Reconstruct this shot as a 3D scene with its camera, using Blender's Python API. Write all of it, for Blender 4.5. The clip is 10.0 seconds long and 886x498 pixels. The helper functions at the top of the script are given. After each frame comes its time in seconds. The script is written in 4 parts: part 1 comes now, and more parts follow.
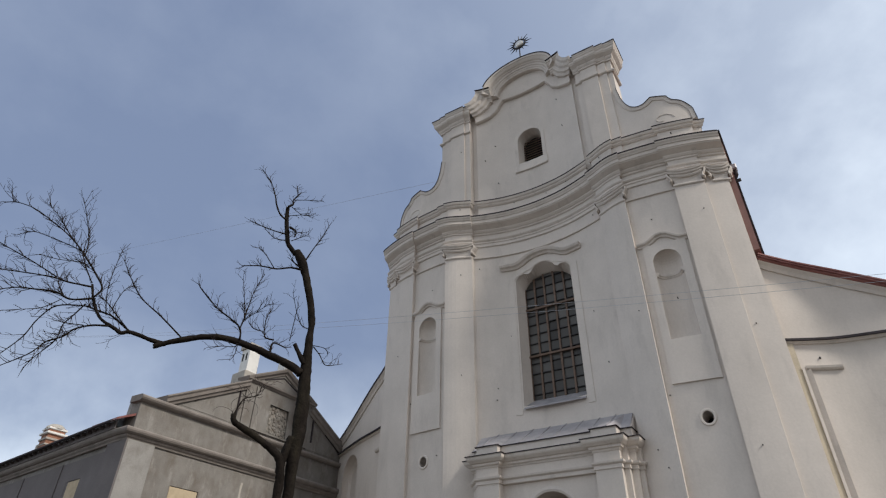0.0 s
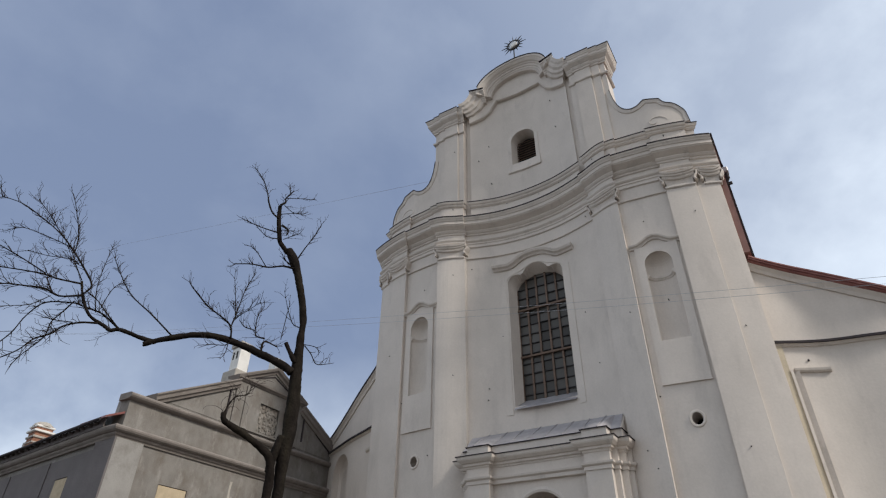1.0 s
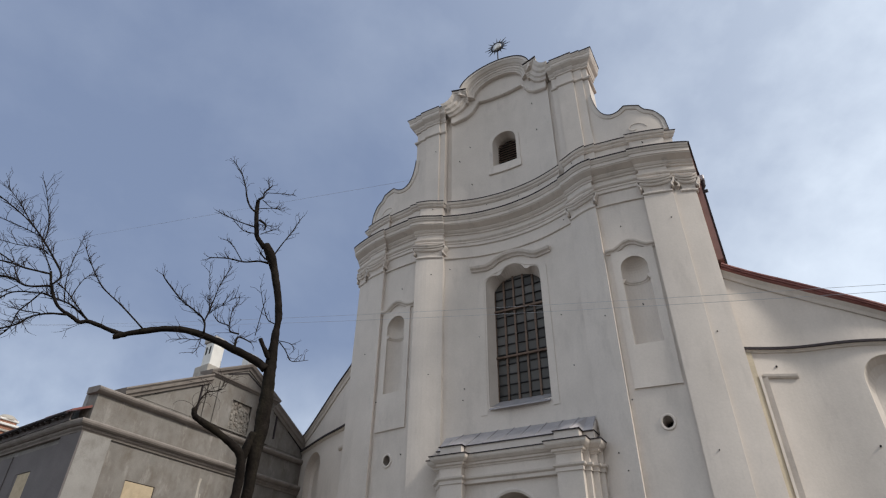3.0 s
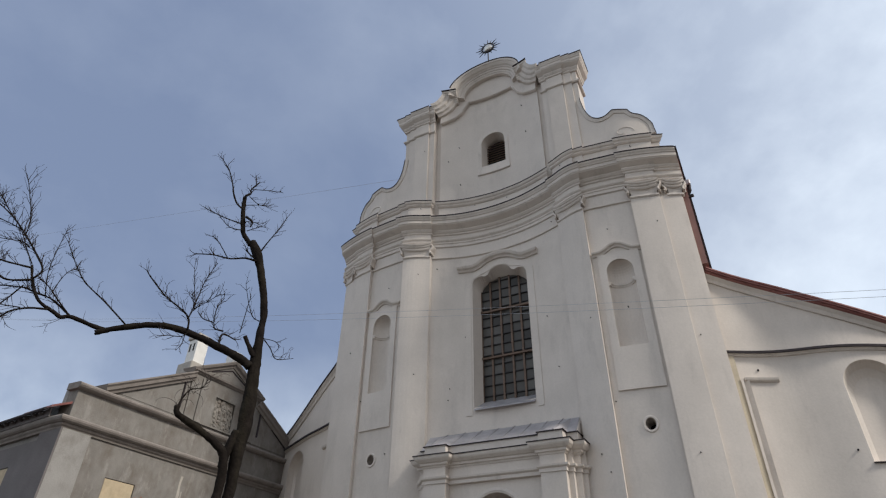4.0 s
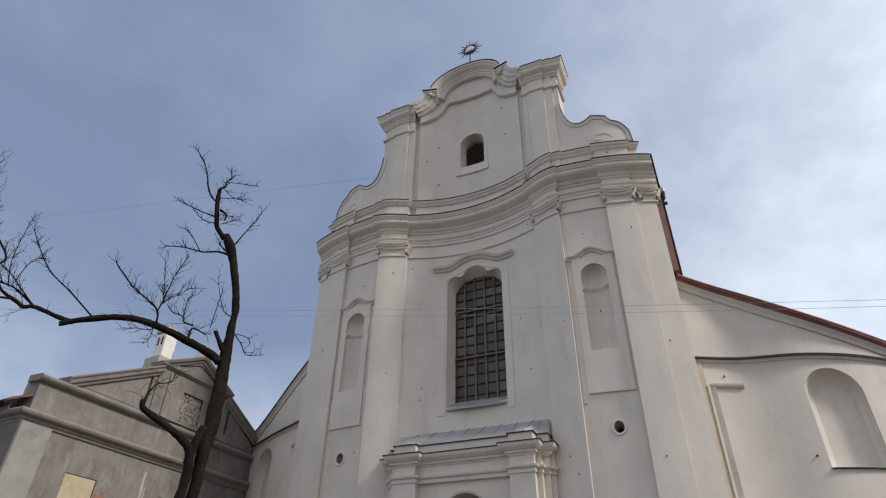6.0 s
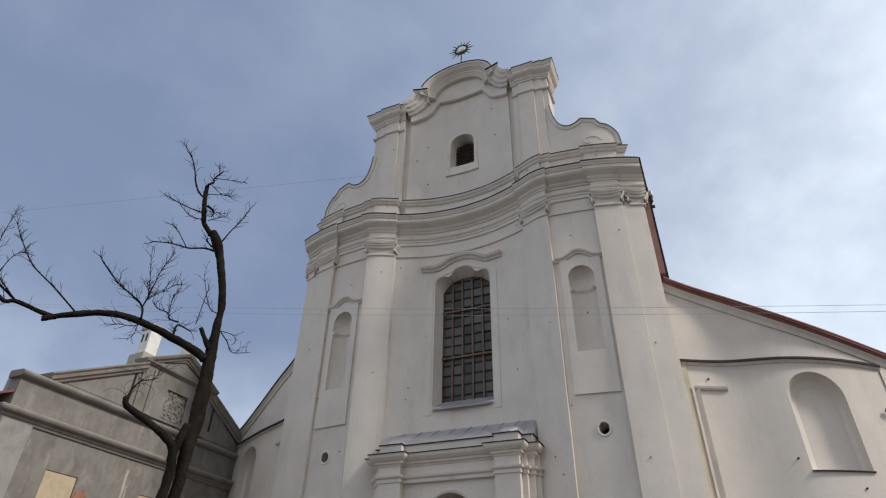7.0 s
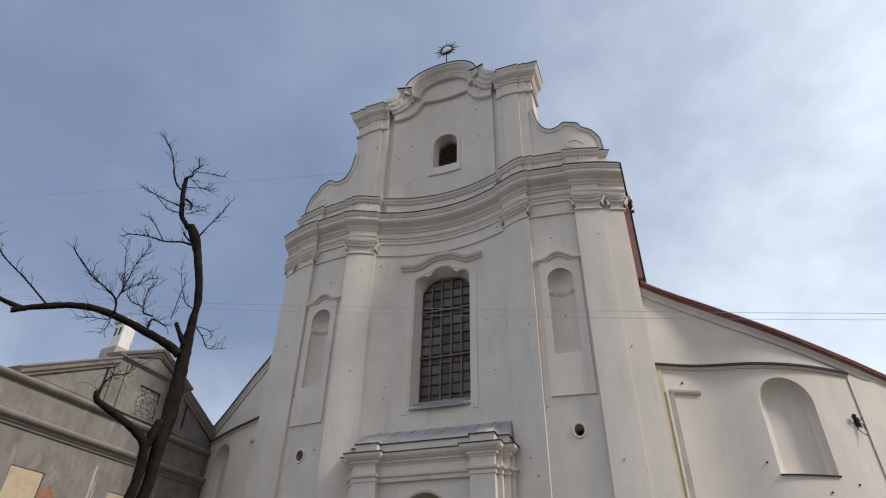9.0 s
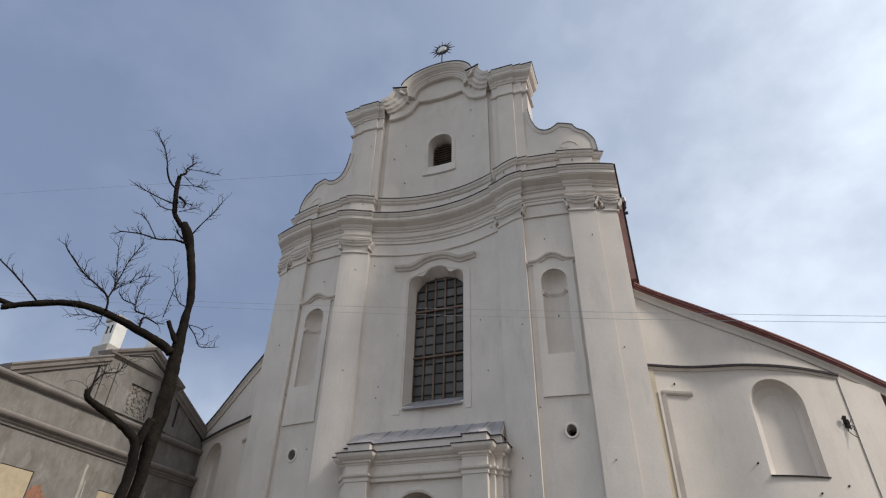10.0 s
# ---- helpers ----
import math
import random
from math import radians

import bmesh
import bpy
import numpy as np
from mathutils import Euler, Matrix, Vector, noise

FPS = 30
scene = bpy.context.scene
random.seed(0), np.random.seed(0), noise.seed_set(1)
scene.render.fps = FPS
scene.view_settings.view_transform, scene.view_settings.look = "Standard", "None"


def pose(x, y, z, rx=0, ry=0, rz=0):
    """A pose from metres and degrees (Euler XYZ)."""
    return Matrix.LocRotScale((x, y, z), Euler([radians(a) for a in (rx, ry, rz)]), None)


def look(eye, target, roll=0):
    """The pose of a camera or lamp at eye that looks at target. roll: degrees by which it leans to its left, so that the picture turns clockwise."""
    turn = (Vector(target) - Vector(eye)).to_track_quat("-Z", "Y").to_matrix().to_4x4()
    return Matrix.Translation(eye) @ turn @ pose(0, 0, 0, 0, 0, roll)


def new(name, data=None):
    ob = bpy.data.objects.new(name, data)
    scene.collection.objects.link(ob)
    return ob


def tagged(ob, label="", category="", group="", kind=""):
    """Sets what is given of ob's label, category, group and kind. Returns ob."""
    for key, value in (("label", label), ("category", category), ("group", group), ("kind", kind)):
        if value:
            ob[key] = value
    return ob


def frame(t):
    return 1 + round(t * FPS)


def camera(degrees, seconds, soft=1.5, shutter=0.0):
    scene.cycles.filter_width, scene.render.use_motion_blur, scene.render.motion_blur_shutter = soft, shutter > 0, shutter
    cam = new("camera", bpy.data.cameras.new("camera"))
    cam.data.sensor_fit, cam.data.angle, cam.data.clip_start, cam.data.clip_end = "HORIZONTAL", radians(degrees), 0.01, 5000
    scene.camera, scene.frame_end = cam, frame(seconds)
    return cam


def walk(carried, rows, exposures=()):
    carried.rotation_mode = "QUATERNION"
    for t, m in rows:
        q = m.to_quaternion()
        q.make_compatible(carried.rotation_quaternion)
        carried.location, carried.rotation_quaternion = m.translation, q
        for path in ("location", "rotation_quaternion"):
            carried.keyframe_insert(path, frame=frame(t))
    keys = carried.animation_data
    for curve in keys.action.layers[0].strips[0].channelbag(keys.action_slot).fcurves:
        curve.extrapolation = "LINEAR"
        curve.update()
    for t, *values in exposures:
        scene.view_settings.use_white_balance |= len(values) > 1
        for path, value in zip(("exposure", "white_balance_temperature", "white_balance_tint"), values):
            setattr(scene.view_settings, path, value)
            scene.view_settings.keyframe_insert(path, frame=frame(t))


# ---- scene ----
cam = camera(74.4, 10.0, soft=1.2)
EYE = (6.717, -16.818, 1.6)
# seconds, yaw, pitch, roll: the camera pans on one spot
PATH = [
    (0, 32.57, 34.59, 0.81),
    (0.5, 32.16, 34.59, 0.82),
    (1, 31.68, 34.59, 0.84),
    (1.5, 31.11, 34.58, 0.87),
    (2, 30.45, 34.59, 0.90),
    (2.5, 29.83, 34.58, 0.91),
    (4, 27.64, 34.59, 1.00),
    (4.5, 26.92, 34.60, 1.02),
    (5, 26.18, 34.60, 1.05),
    (5.5, 25.50, 34.61, 1.07),
    (7, 23.43, 34.62, 1.15),
    (7.5, 22.84, 34.63, 1.19),
    (8, 22.19, 34.63, 1.20),
    (8.5, 21.64, 34.63, 1.20),
    (9, 21.12, 34.64, 1.21),
    (9.5, 20.71, 34.64, 1.24),
    (10, 20.41, 34.64, 1.23),
]
walk(cam, [(t, pose(*EYE, 90 + pitch, 0, yaw) @ pose(0, 0, 0, 0, 0, roll)) for t, yaw, pitch, roll in PATH], [(0.0, 0.0), (10.0, 0.0)])

# ---- world and sun ----
SUN_AZ, SUN_EL = radians(92), radians(40)  # azimuth from +y towards +x
world = bpy.data.worlds.new("sky")
scene.world = world
world.use_nodes = True
wt = world.node_tree
wt.nodes.clear()


def wnode(kind, **values):
    n = wt.nodes.new(kind)
    for k, v in values.items():
        n.inputs[k].default_value = v
    return n


w_out = wnode("ShaderNodeOutputWorld")
w_bg = wnode("ShaderNodeBackground", Strength=0.13)
w_sky = wnode("ShaderNodeTexSky")
w_sky.sky_type, w_sky.sun_disc = "NISHITA", False
w_sky.sun_elevation, w_sky.sun_rotation = SUN_EL, SUN_AZ
w_sky.air_density, w_sky.dust_density, w_sky.ozone_density = 1.0, 2.0, 1.5
w_co = wnode("ShaderNodeTexCoord")
w_map = wnode("ShaderNodeMapping", Scale=(1.0, 1.0, 1.15), Rotation=(0.3, 0.2, 0.5))
w_n1 = wnode("ShaderNodeTexNoise", Scale=2.2, Detail=9.0, Roughness=0.55, Distortion=0.15)
w_r1 = wt.nodes.new("ShaderNodeValToRGB")
w_r1.color_ramp.elements[0].position, w_r1.color_ramp.elements[1].position = 0.45, 0.68
w_dot = wt.nodes.new("ShaderNodeVectorMath")
w_dot.operation = "DOT_PRODUCT"
w_dot.inputs[1].default_value = (0.78, -0.35, -0.5)
w_dr = wt.nodes.new("ShaderNodeMapRange")
w_dr.inputs["From Min"].default_value, w_dr.inputs["From Max"].default_value = -0.9, 0.15
w_cloud = wt.nodes.new("ShaderNodeMix")
w_cloud.data_type = "RGBA"
w_cloud.inputs["A"].default_value = (1.8, 2.3, 3.5, 1)
w_cloud.inputs["B"].default_value = (7.8, 8.6, 9.5, 1)
w_add = wt.nodes.new("ShaderNodeMath")
w_add.operation = "MULTIPLY_ADD"
w_add.inputs[1].default_value = 0.36
w_haze = wt.nodes.new("ShaderNodeMapRange")
w_haze.inputs["From Min"].default_value, w_haze.inputs["From Max"].default_value = -0.25, 0.7
w_warm = wt.nodes.new("ShaderNodeMix")
w_warm.data_type = "RGBA"
w_warm.inputs["B"].default_value = (3.6, 3.5, 3.4, 1)
w_mix = wt.nodes.new("ShaderNodeMix")
w_mix.data_type = "RGBA"
w_mix.inputs["Factor"].default_value = 0.85
wt.links.new(w_co.outputs["Generated"], w_map.inputs["Vector"])
wt.links.new(w_map.outputs["Vector"], w_n1.inputs["Vector"])
wt.links.new(w_n1.outputs["Fac"], w_r1.inputs["Fac"])
wt.links.new(w_co.outputs["Generated"], w_dot.inputs[0])
wt.links.new(w_dot.outputs["Value"], w_dr.inputs["Value"])
w_wt = wt.nodes.new("ShaderNodeMapRange")
w_wt.inputs["From Max"].default_value, w_wt.inputs["To Min"].default_value, w_wt.inputs["To Max"].default_value = 0.55, 0.3, 1.5
w_wn = wt.nodes.new("ShaderNodeMath")
w_wn.operation = "MULTIPLY"
wt.links.new(w_dr.outputs["Result"], w_wt.inputs["Value"])
wt.links.new(w_wt.outputs["Result"], w_wn.inputs[0])
wt.links.new(w_r1.outputs["Color"], w_wn.inputs[1])
wt.links.new(w_wn.outputs["Value"], w_add.inputs[0])
wt.links.new(w_dr.outputs["Result"], w_add.inputs[2])
w_sep = wt.nodes.new("ShaderNodeSeparateXYZ")
wt.links.new(w_co.outputs["Generated"], w_sep.inputs["Vector"])
w_low = wt.nodes.new("ShaderNodeMapRange")
for key, value in (("From Min", 0.42), ("From Max", 0.2), ("To Max", 0.6)):
    w_low.inputs[key].default_value = value
w_sum = wt.nodes.new("ShaderNodeMath")
wt.links.new(w_sep.outputs["Z"], w_low.inputs["Value"])
w_left = wt.nodes.new("ShaderNodeMapRange")
w_left.inputs["From Min"].default_value, w_left.inputs["From Max"].default_value = -0.1, -0.7
w_lowm = wt.nodes.new("ShaderNodeMath")
w_lowm.operation = "MULTIPLY"
wt.links.new(w_sep.outputs["X"], w_left.inputs["Value"])
wt.links.new(w_left.outputs["Result"], w_lowm.inputs[0])
wt.links.new(w_low.outputs["Result"], w_lowm.inputs[1])
w_puff = wt.nodes.new("ShaderNodeTexNoise")
w_puff.inputs["Scale"].default_value, w_puff.inputs["Detail"].default_value, w_puff.inputs["Roughness"].default_value = 4.5, 7.0, 0.55
w_pr = wt.nodes.new("ShaderNodeMapRange")
for key, value in (("From Min", 0.36), ("From Max", 0.62), ("To Min", 0.35), ("To Max", 1.25)):
    w_pr.inputs[key].default_value = value
w_lowp = wt.nodes.new("ShaderNodeMath")
w_lowp.operation = "MULTIPLY"
wt.links.new(w_co.outputs["Generated"], w_puff.inputs["Vector"])
wt.links.new(w_puff.outputs["Fac"], w_pr.inputs["Value"])
wt.links.new(w_pr.outputs["Result"], w_lowp.inputs[0])
wt.links.new(w_lowm.outputs["Value"], w_lowp.inputs[1])
wt.links.new(w_lowp.outputs["Value"], w_sum.inputs[0])
wt.links.new(w_add.outputs["Value"], w_sum.inputs[1])
wt.links.new(w_sum.outputs["Value"], w_cloud.inputs["Factor"])
wt.links.new(w_sky.outputs["Color"], w_mix.inputs["A"])
wt.links.new(w_dot.outputs["Value"], w_haze.inputs["Value"])
wt.links.new(w_haze.outputs["Result"], w_warm.inputs["Factor"])
wt.links.new(w_cloud.outputs["Result"], w_warm.inputs["A"])
wt.links.new(w_warm.outputs["Result"], w_mix.inputs["B"])
wt.links.new(w_mix.outputs["Result"], w_bg.inputs["Color"])
wt.links.new(w_bg.outputs["Background"], w_out.inputs["Surface"])

sun = new("sun", bpy.data.lights.new("sun", "SUN"))
sun.data.energy, sun.data.angle, sun.data.color = 2.65, radians(10.0), (1.0, 0.945, 0.86)
sun_dir = Vector((math.sin(SUN_AZ) * math.cos(SUN_EL), math.cos(SUN_AZ) * math.cos(SUN_EL), math.sin(SUN_EL)))
sun.matrix_world = look(tuple(sun_dir * 60), (0, 0, 0))


# ---- materials ----
def material(name, color, rough=0.85, metal=0.0, vary=0.12, stain=None, stain_amount=0.0, scale=3.0, bump=0.15, fine=40.0,
             streak=0.0, spec=0.3):
    m = bpy.data.materials.new(name)
    m.use_nodes = True
    nt = m.node_tree
    b = nt.nodes["Principled BSDF"]
    b.inputs["Roughness"].default_value, b.inputs["Metallic"].default_value = rough, metal
    b.inputs["Specular IOR Level"].default_value = spec
    geo = nt.nodes.new("ShaderNodeNewGeometry")
    broad = nt.nodes.new("ShaderNodeTexNoise")
    broad.inputs["Scale"].default_value, broad.inputs["Detail"].default_value = scale, 6.0
    grain = nt.nodes.new("ShaderNodeTexNoise")
    grain.inputs["Scale"].default_value, grain.inputs["Detail"].default_value = fine, 5.0
    for n in (broad, grain):
        nt.links.new(geo.outputs["Position"], n.inputs["Vector"])
    # brightness factor from broad and fine noise
    s1 = nt.nodes.new("ShaderNodeMapRange")
    s1.inputs["From Min"].default_value, s1.inputs["From Max"].default_value = 0.3, 0.7
    s1.inputs["To Min"].default_value, s1.inputs["To Max"].default_value = 1 - vary, 1 + vary
    nt.links.new(broad.outputs["Fac"], s1.inputs["Value"])
    s2 = nt.nodes.new("ShaderNodeMapRange")
    s2.inputs["From Min"].default_value, s2.inputs["From Max"].default_value = 0.3, 0.7
    s2.inputs["To Min"].default_value, s2.inputs["To Max"].default_value = 1 - vary * 0.6, 1 + vary * 0.6
    nt.links.new(grain.outputs["Fac"], s2.inputs["Value"])
    mul = nt.nodes.new("ShaderNodeMath")
    mul.operation = "MULTIPLY"
    nt.links.new(s1.outputs["Result"], mul.inputs[0])
    nt.links.new(s2.outputs["Result"], mul.inputs[1])
    base = nt.nodes.new("ShaderNodeMix")
    base.data_type = "RGBA"
    base.inputs["A"].default_value = (*color, 1)
    base.inputs["B"].default_value = (*(stain or color), 1)
    base.inputs["Factor"].default_value = 0.0
    if stain:
        spots = nt.nodes.new("ShaderNodeTexNoise")
        spots.inputs["Scale"].default_value, spots.inputs["Detail"].default_value = scale * 0.45, 9.0
        spots.inputs["Roughness"].default_value = 0.62
        mp = nt.nodes.new("ShaderNodeMapping")
        mp.inputs["Scale"].default_value = (1, 1, 1 - streak)
        nt.links.new(geo.outputs["Position"], mp.inputs["Vector"])
        nt.links.new(mp.outputs["Vector"], spots.inputs["Vector"])
        sr = nt.nodes.new("ShaderNodeMapRange")
        sr.inputs["From Min"].default_value, sr.inputs["From Max"].default_value = 0.5, 0.78
        sr.inputs["To Max"].default_value = stain_amount
        nt.links.new(spots.outputs["Fac"], sr.inputs["Value"])
        nt.links.new(sr.outputs["Result"], base.inputs["Factor"])
    out = nt.nodes.new("ShaderNodeVectorMath")
    out.operation = "SCALE"
    nt.links.new(base.outputs["Result"], out.inputs[0])
    nt.links.new(mul.outputs["Value"], out.inputs["Scale"])
    nt.links.new(out.outputs["Vector"], b.inputs["Base Color"])
    if bump:
        bp = nt.nodes.new("ShaderNodeBump")
        bp.inputs["Strength"].default_value, bp.inputs["Distance"].default_value = bump, 0.02
        nt.links.new(grain.outputs["Fac"], bp.inputs["Height"])
        nt.links.new(bp.outputs["Normal"], b.inputs["Normal"])
    return m


def weather(m, dark, amount, scale, squash, low=.54, high=.8):
    """Adds rain marks that run down the surface to a material's base colour."""
    nt = m.node_tree
    b = nt.nodes["Principled BSDF"]
    old = b.inputs["Base Color"].links[0].from_socket
    geo = nt.nodes.new("ShaderNodeNewGeometry")
    mp = nt.nodes.new("ShaderNodeMapping")
    mp.inputs["Scale"].default_value = (1, 1, squash)
    n = nt.nodes.new("ShaderNodeTexNoise")
    n.inputs["Scale"].default_value, n.inputs["Detail"].default_value, n.inputs["Roughness"].default_value = scale, 8.0, 0.7
    r = nt.nodes.new("ShaderNodeMapRange")
    r.inputs["From Min"].default_value, r.inputs["From Max"].default_value, r.inputs["To Max"].default_value = low, high, amount
    mix = nt.nodes.new("ShaderNodeMix")
    mix.data_type = "RGBA"
    mix.inputs["B"].default_value = (*dark, 1)
    nt.links.new(geo.outputs["Position"], mp.inputs["Vector"])
    nt.links.new(mp.outputs["Vector"], n.inputs["Vector"])
    nt.links.new(n.outputs["Fac"], r.inputs["Value"])
    nt.links.new(r.outputs["Result"], mix.inputs["Factor"])
    nt.links.new(old, mix.inputs["A"])
    nt.links.new(mix.outputs["Result"], b.inputs["Base Color"])


PLASTER = material("white_plaster", (0.648, 0.59, 0.538), 0.9, vary=0.05, stain=(0.49, 0.45, 0.405), stain_amount=0.6, scale=0.9, bump=0.12, fine=16, streak=0.6)
# beige plaster whose warm tone carries the sunlight on the wing's corner strip
CREAM = material("warm_lit_plaster", (0.56, 0.49, 0.38), 0.92, vary=0.08, stain=(0.45, 0.39, 0.3), stain_amount=0.6, scale=2.0, bump=0.2, fine=20)
TRIM = material("moulding_plaster", (0.648, 0.59, 0.538), 0.9, vary=0.05, stain=(0.46, 0.42, 0.38), stain_amount=0.5, scale=1.4, bump=0.2, fine=18)
FLASH = material("dark_flashing", (0.045, 0.038, 0.042), 0.75, 0.0, vary=0.2, spec=0.15)
RED = material("red_brown_sheet", (0.24, 0.10, 0.09), 0.42, 0.2, vary=0.15, scale=4)
PINK = material("red_render", (0.30, 0.17, 0.15), 0.85, vary=0.1, scale=3)
ZINC = material("zinc_sheet", (0.36, 0.345, 0.36), 0.5, 0.3, vary=0.12, stain=(0.2, 0.2, 0.21), stain_amount=0.6, scale=3)
CEMENT = material("cement_render", (0.235, 0.222, 0.207), 0.95, vary=0.09, stain=(0.15, 0.132, 0.118), stain_amount=0.9, scale=2.3, bump=0.3, fine=30, streak=0.3)
# a darker tone than CEMENT, mainly for the long side
CEMENT_DARK = material("dark_side_render", (0.165, 0.15, 0.15), 0.95, vary=0.1, stain=(0.19, 0.178, 0.175), stain_amount=0.7, scale=1.2, bump=0.4, fine=22, streak=0.5)
CEMENT_TRIM = material("cement_moulding", (0.245, 0.218, 0.2), 0.95, vary=0.1, stain=(0.15, 0.125, 0.115), stain_amount=0.7, scale=2.5, bump=0.4, fine=25)
GRILLE = material("brown_iron", (0.145, 0.098, 0.072), 0.6, 0.1, vary=0.2)
BARK = material("bark", (0.014, 0.011, 0.0095), 0.95, vary=0.4, stain=(0.032, 0.028, 0.017), stain_amount=0.6, scale=5, bump=0.9, fine=24, streak=.7, spec=.1)
TWIG = material("twig_bark", (0.026, 0.018, 0.017), 0.9, vary=0.2)
BLACK = material("dark_void", (0.012, 0.012, 0.013), 0.9, vary=0.1)
BOARD = material("chipboard", (0.50, 0.41, 0.285), 0.85, vary=0.1, stain=(0.34, 0.25, 0.16), stain_amount=0.5, scale=5, fine=60)
WHITE = material("white_paint", (0.78, 0.77, 0.74), 0.8, vary=0.05, stain=(0.55, 0.52, 0.48), stain_amount=0.4, scale=3)
GROUND = material("paving_ground", (0.105, 0.095, 0.084), 0.9, vary=0.2, stain=(0.09, 0.082, 0.074), stain_amount=0.6, scale=0.6)
TILE = material("roof_sheet", (0.13, 0.11, 0.108), 0.6, 0.2, vary=0.2, scale=5)
BRICK = material("chimney_brick", (0.30, 0.15, 0.10), 0.9, vary=0.25, scale=9)
MORTAR = material("chimney_render", (0.42, 0.39, 0.35), 0.9, vary=0.12, stain=(0.25, 0.22, 0.2), stain_amount=0.6, scale=4)
IRON = material("dark_iron", (0.03, 0.028, 0.03), 0.5, 0.4, vary=0.2)
SILVER = material("polished_metal", (0.55, 0.53, 0.50), 0.3, 0.9, vary=0.1)
RUBBLE = material("exposed_rubble", (0.27, 0.25, 0.225), 0.95, vary=0.35, stain=(0.20, 0.15, 0.12), stain_amount=0.8, scale=8, bump=1.0, fine=14)
CABLE = material("cable_rubber", (0.40, 0.42, 0.46), 0.6, vary=0.05)
weather(PLASTER, (0.38, 0.345, 0.32), 0.42, 1.7, 0.3)
weather(TRIM, (0.33, 0.30, 0.275), 0.6, 3.0, 0.4)
weather(CEMENT, (0.155, 0.132, 0.112), 0.8, 1.3, 0.7, .47, .66)
weather(CEMENT, (0.37, 0.355, 0.335), 0.7, 2.6, 0.4, .55, .72)
PALE = material("pale_render", (0.31, 0.3, 0.288), 0.95, vary=0.07, stain=(0.2, 0.185, 0.17), stain_amount=0.8, scale=2.6, bump=0.3, fine=30, streak=0.4)
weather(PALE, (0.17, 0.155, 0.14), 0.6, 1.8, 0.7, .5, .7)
weather(CEMENT_TRIM, (0.36, 0.33, 0.30), 0.6, 4.0, 0.8)
GLASS = bpy.data.materials.new("window_glass")
GLASS.use_nodes = True
g_b = GLASS.node_tree.nodes["Principled BSDF"]
g_info = GLASS.node_tree.nodes.new("ShaderNodeObjectInfo")
g_ramp = GLASS.node_tree.nodes.new("ShaderNodeValToRGB")
g_ramp.color_ramp.elements[0].color, g_ramp.color_ramp.elements[1].color = (0.04, 0.037, 0.034, 1), (0.13, 0.124, 0.116, 1)
GLASS.node_tree.links.new(g_info.outputs["Random"], g_ramp.inputs["Fac"])
GLASS.node_tree.links.new(g_ramp.outputs["Color"], g_b.inputs["Base Color"])
g_b.inputs["Roughness"].default_value, g_b.inputs["Specular IOR Level"].default_value = 0.2, 0.2


# ---- building tools ----
def part(name, bm, mat, parent=None, label="", smooth=False):
    me = bpy.data.meshes.new(name)
    bmesh.ops.recalc_face_normals(bm, faces=bm.faces)
    if smooth:
        for f in bm.faces:
            f.smooth = True
    bm.to_mesh(me)
    bm.free()
    me.materials.append(mat)
    ob = new(name, me)
    ob.parent = parent
    if label:
        tagged(ob, label)
    return ob


def thing(name, label, category, at=(0, 0, 0), group="", kind=""):
    ob = new(name)
    ob.empty_display_size = 0.2
    ob.location = at
    bpy.context.view_layer.update()
    return tagged(ob, label, category, group, kind)


def curve_value(knots, u):
    """Smooth curve through (u, value) knots."""
    xs = [k[0] for k in knots]
    u = min(max(u, xs[0]), xs[-1])
    i = max(j for j in range(len(knots) - 1) if xs[j] <= u + 1e-9)

    def slope(j):
        if j == 0:
            return 0.0 if xs[0] == 0 else (knots[1][1] - knots[0][1]) / (xs[1] - xs[0])
        k = min(j + 1, len(knots) - 1)
        return (knots[k][1] - knots[j - 1][1]) / (xs[k] - xs[j - 1])

    h = xs[i + 1] - xs[i]
    s = (u - xs[i]) / h
    return ((2 * s**3 - 3 * s * s + 1) * knots[i][1] + (s**3 - 2 * s * s + s) * h * slope(i)
            + (-2 * s**3 + 3 * s * s) * knots[i + 1][1] + (s**3 - s * s) * h * slope(i + 1))


FRONT = [(0, .62), (1.0, .54), (1.7, .38), (2.6, .06), (3.2, -.22), (3.7, -.32), (4.4, -.27), (5.2, -.17), (5.7, -.06), (6.2, .08), (6.85, .32), (7.6, .7)]
WING_R = [(6.6, .66), (8.0, 1.32), (9.65, 1.66), (11, 2.3), (12.4, 3.4), (13.6, 4.5), (15, 5.8)]
WING_L = [(6.6, .7), (7.7, 1.36), (9.4, 2.2), (11.5, 3.4), (13, 4.2)]


def on_front(u, v, d):
    return (u, curve_value(FRONT, abs(u)) - d, v)


def on_wing_r(u, v, d):
    return (u, curve_value(WING_R, u) - d, v)


def on_wing_l(u, v, d):
    return (u, curve_value(WING_L, -u) - d, v)


UPPER = [(0, .62), (1.0, .54), (1.7, .36), (2.4, .1), (2.9, .0), (4.2, -.02), (5.3, -.02), (6.0, .12), (6.7, .4)]


def on_upper(u, v, d):
    return (u, curve_value(UPPER, abs(u)) - d, v)


def on_flat(u, v, d):
    return (u, -.02 - d, v)


def on_crown(u, v, d):
    return (u, .33 - .07 * u * u - d, v)


def on_portal(u, v, d):
    return (u, -d, v)


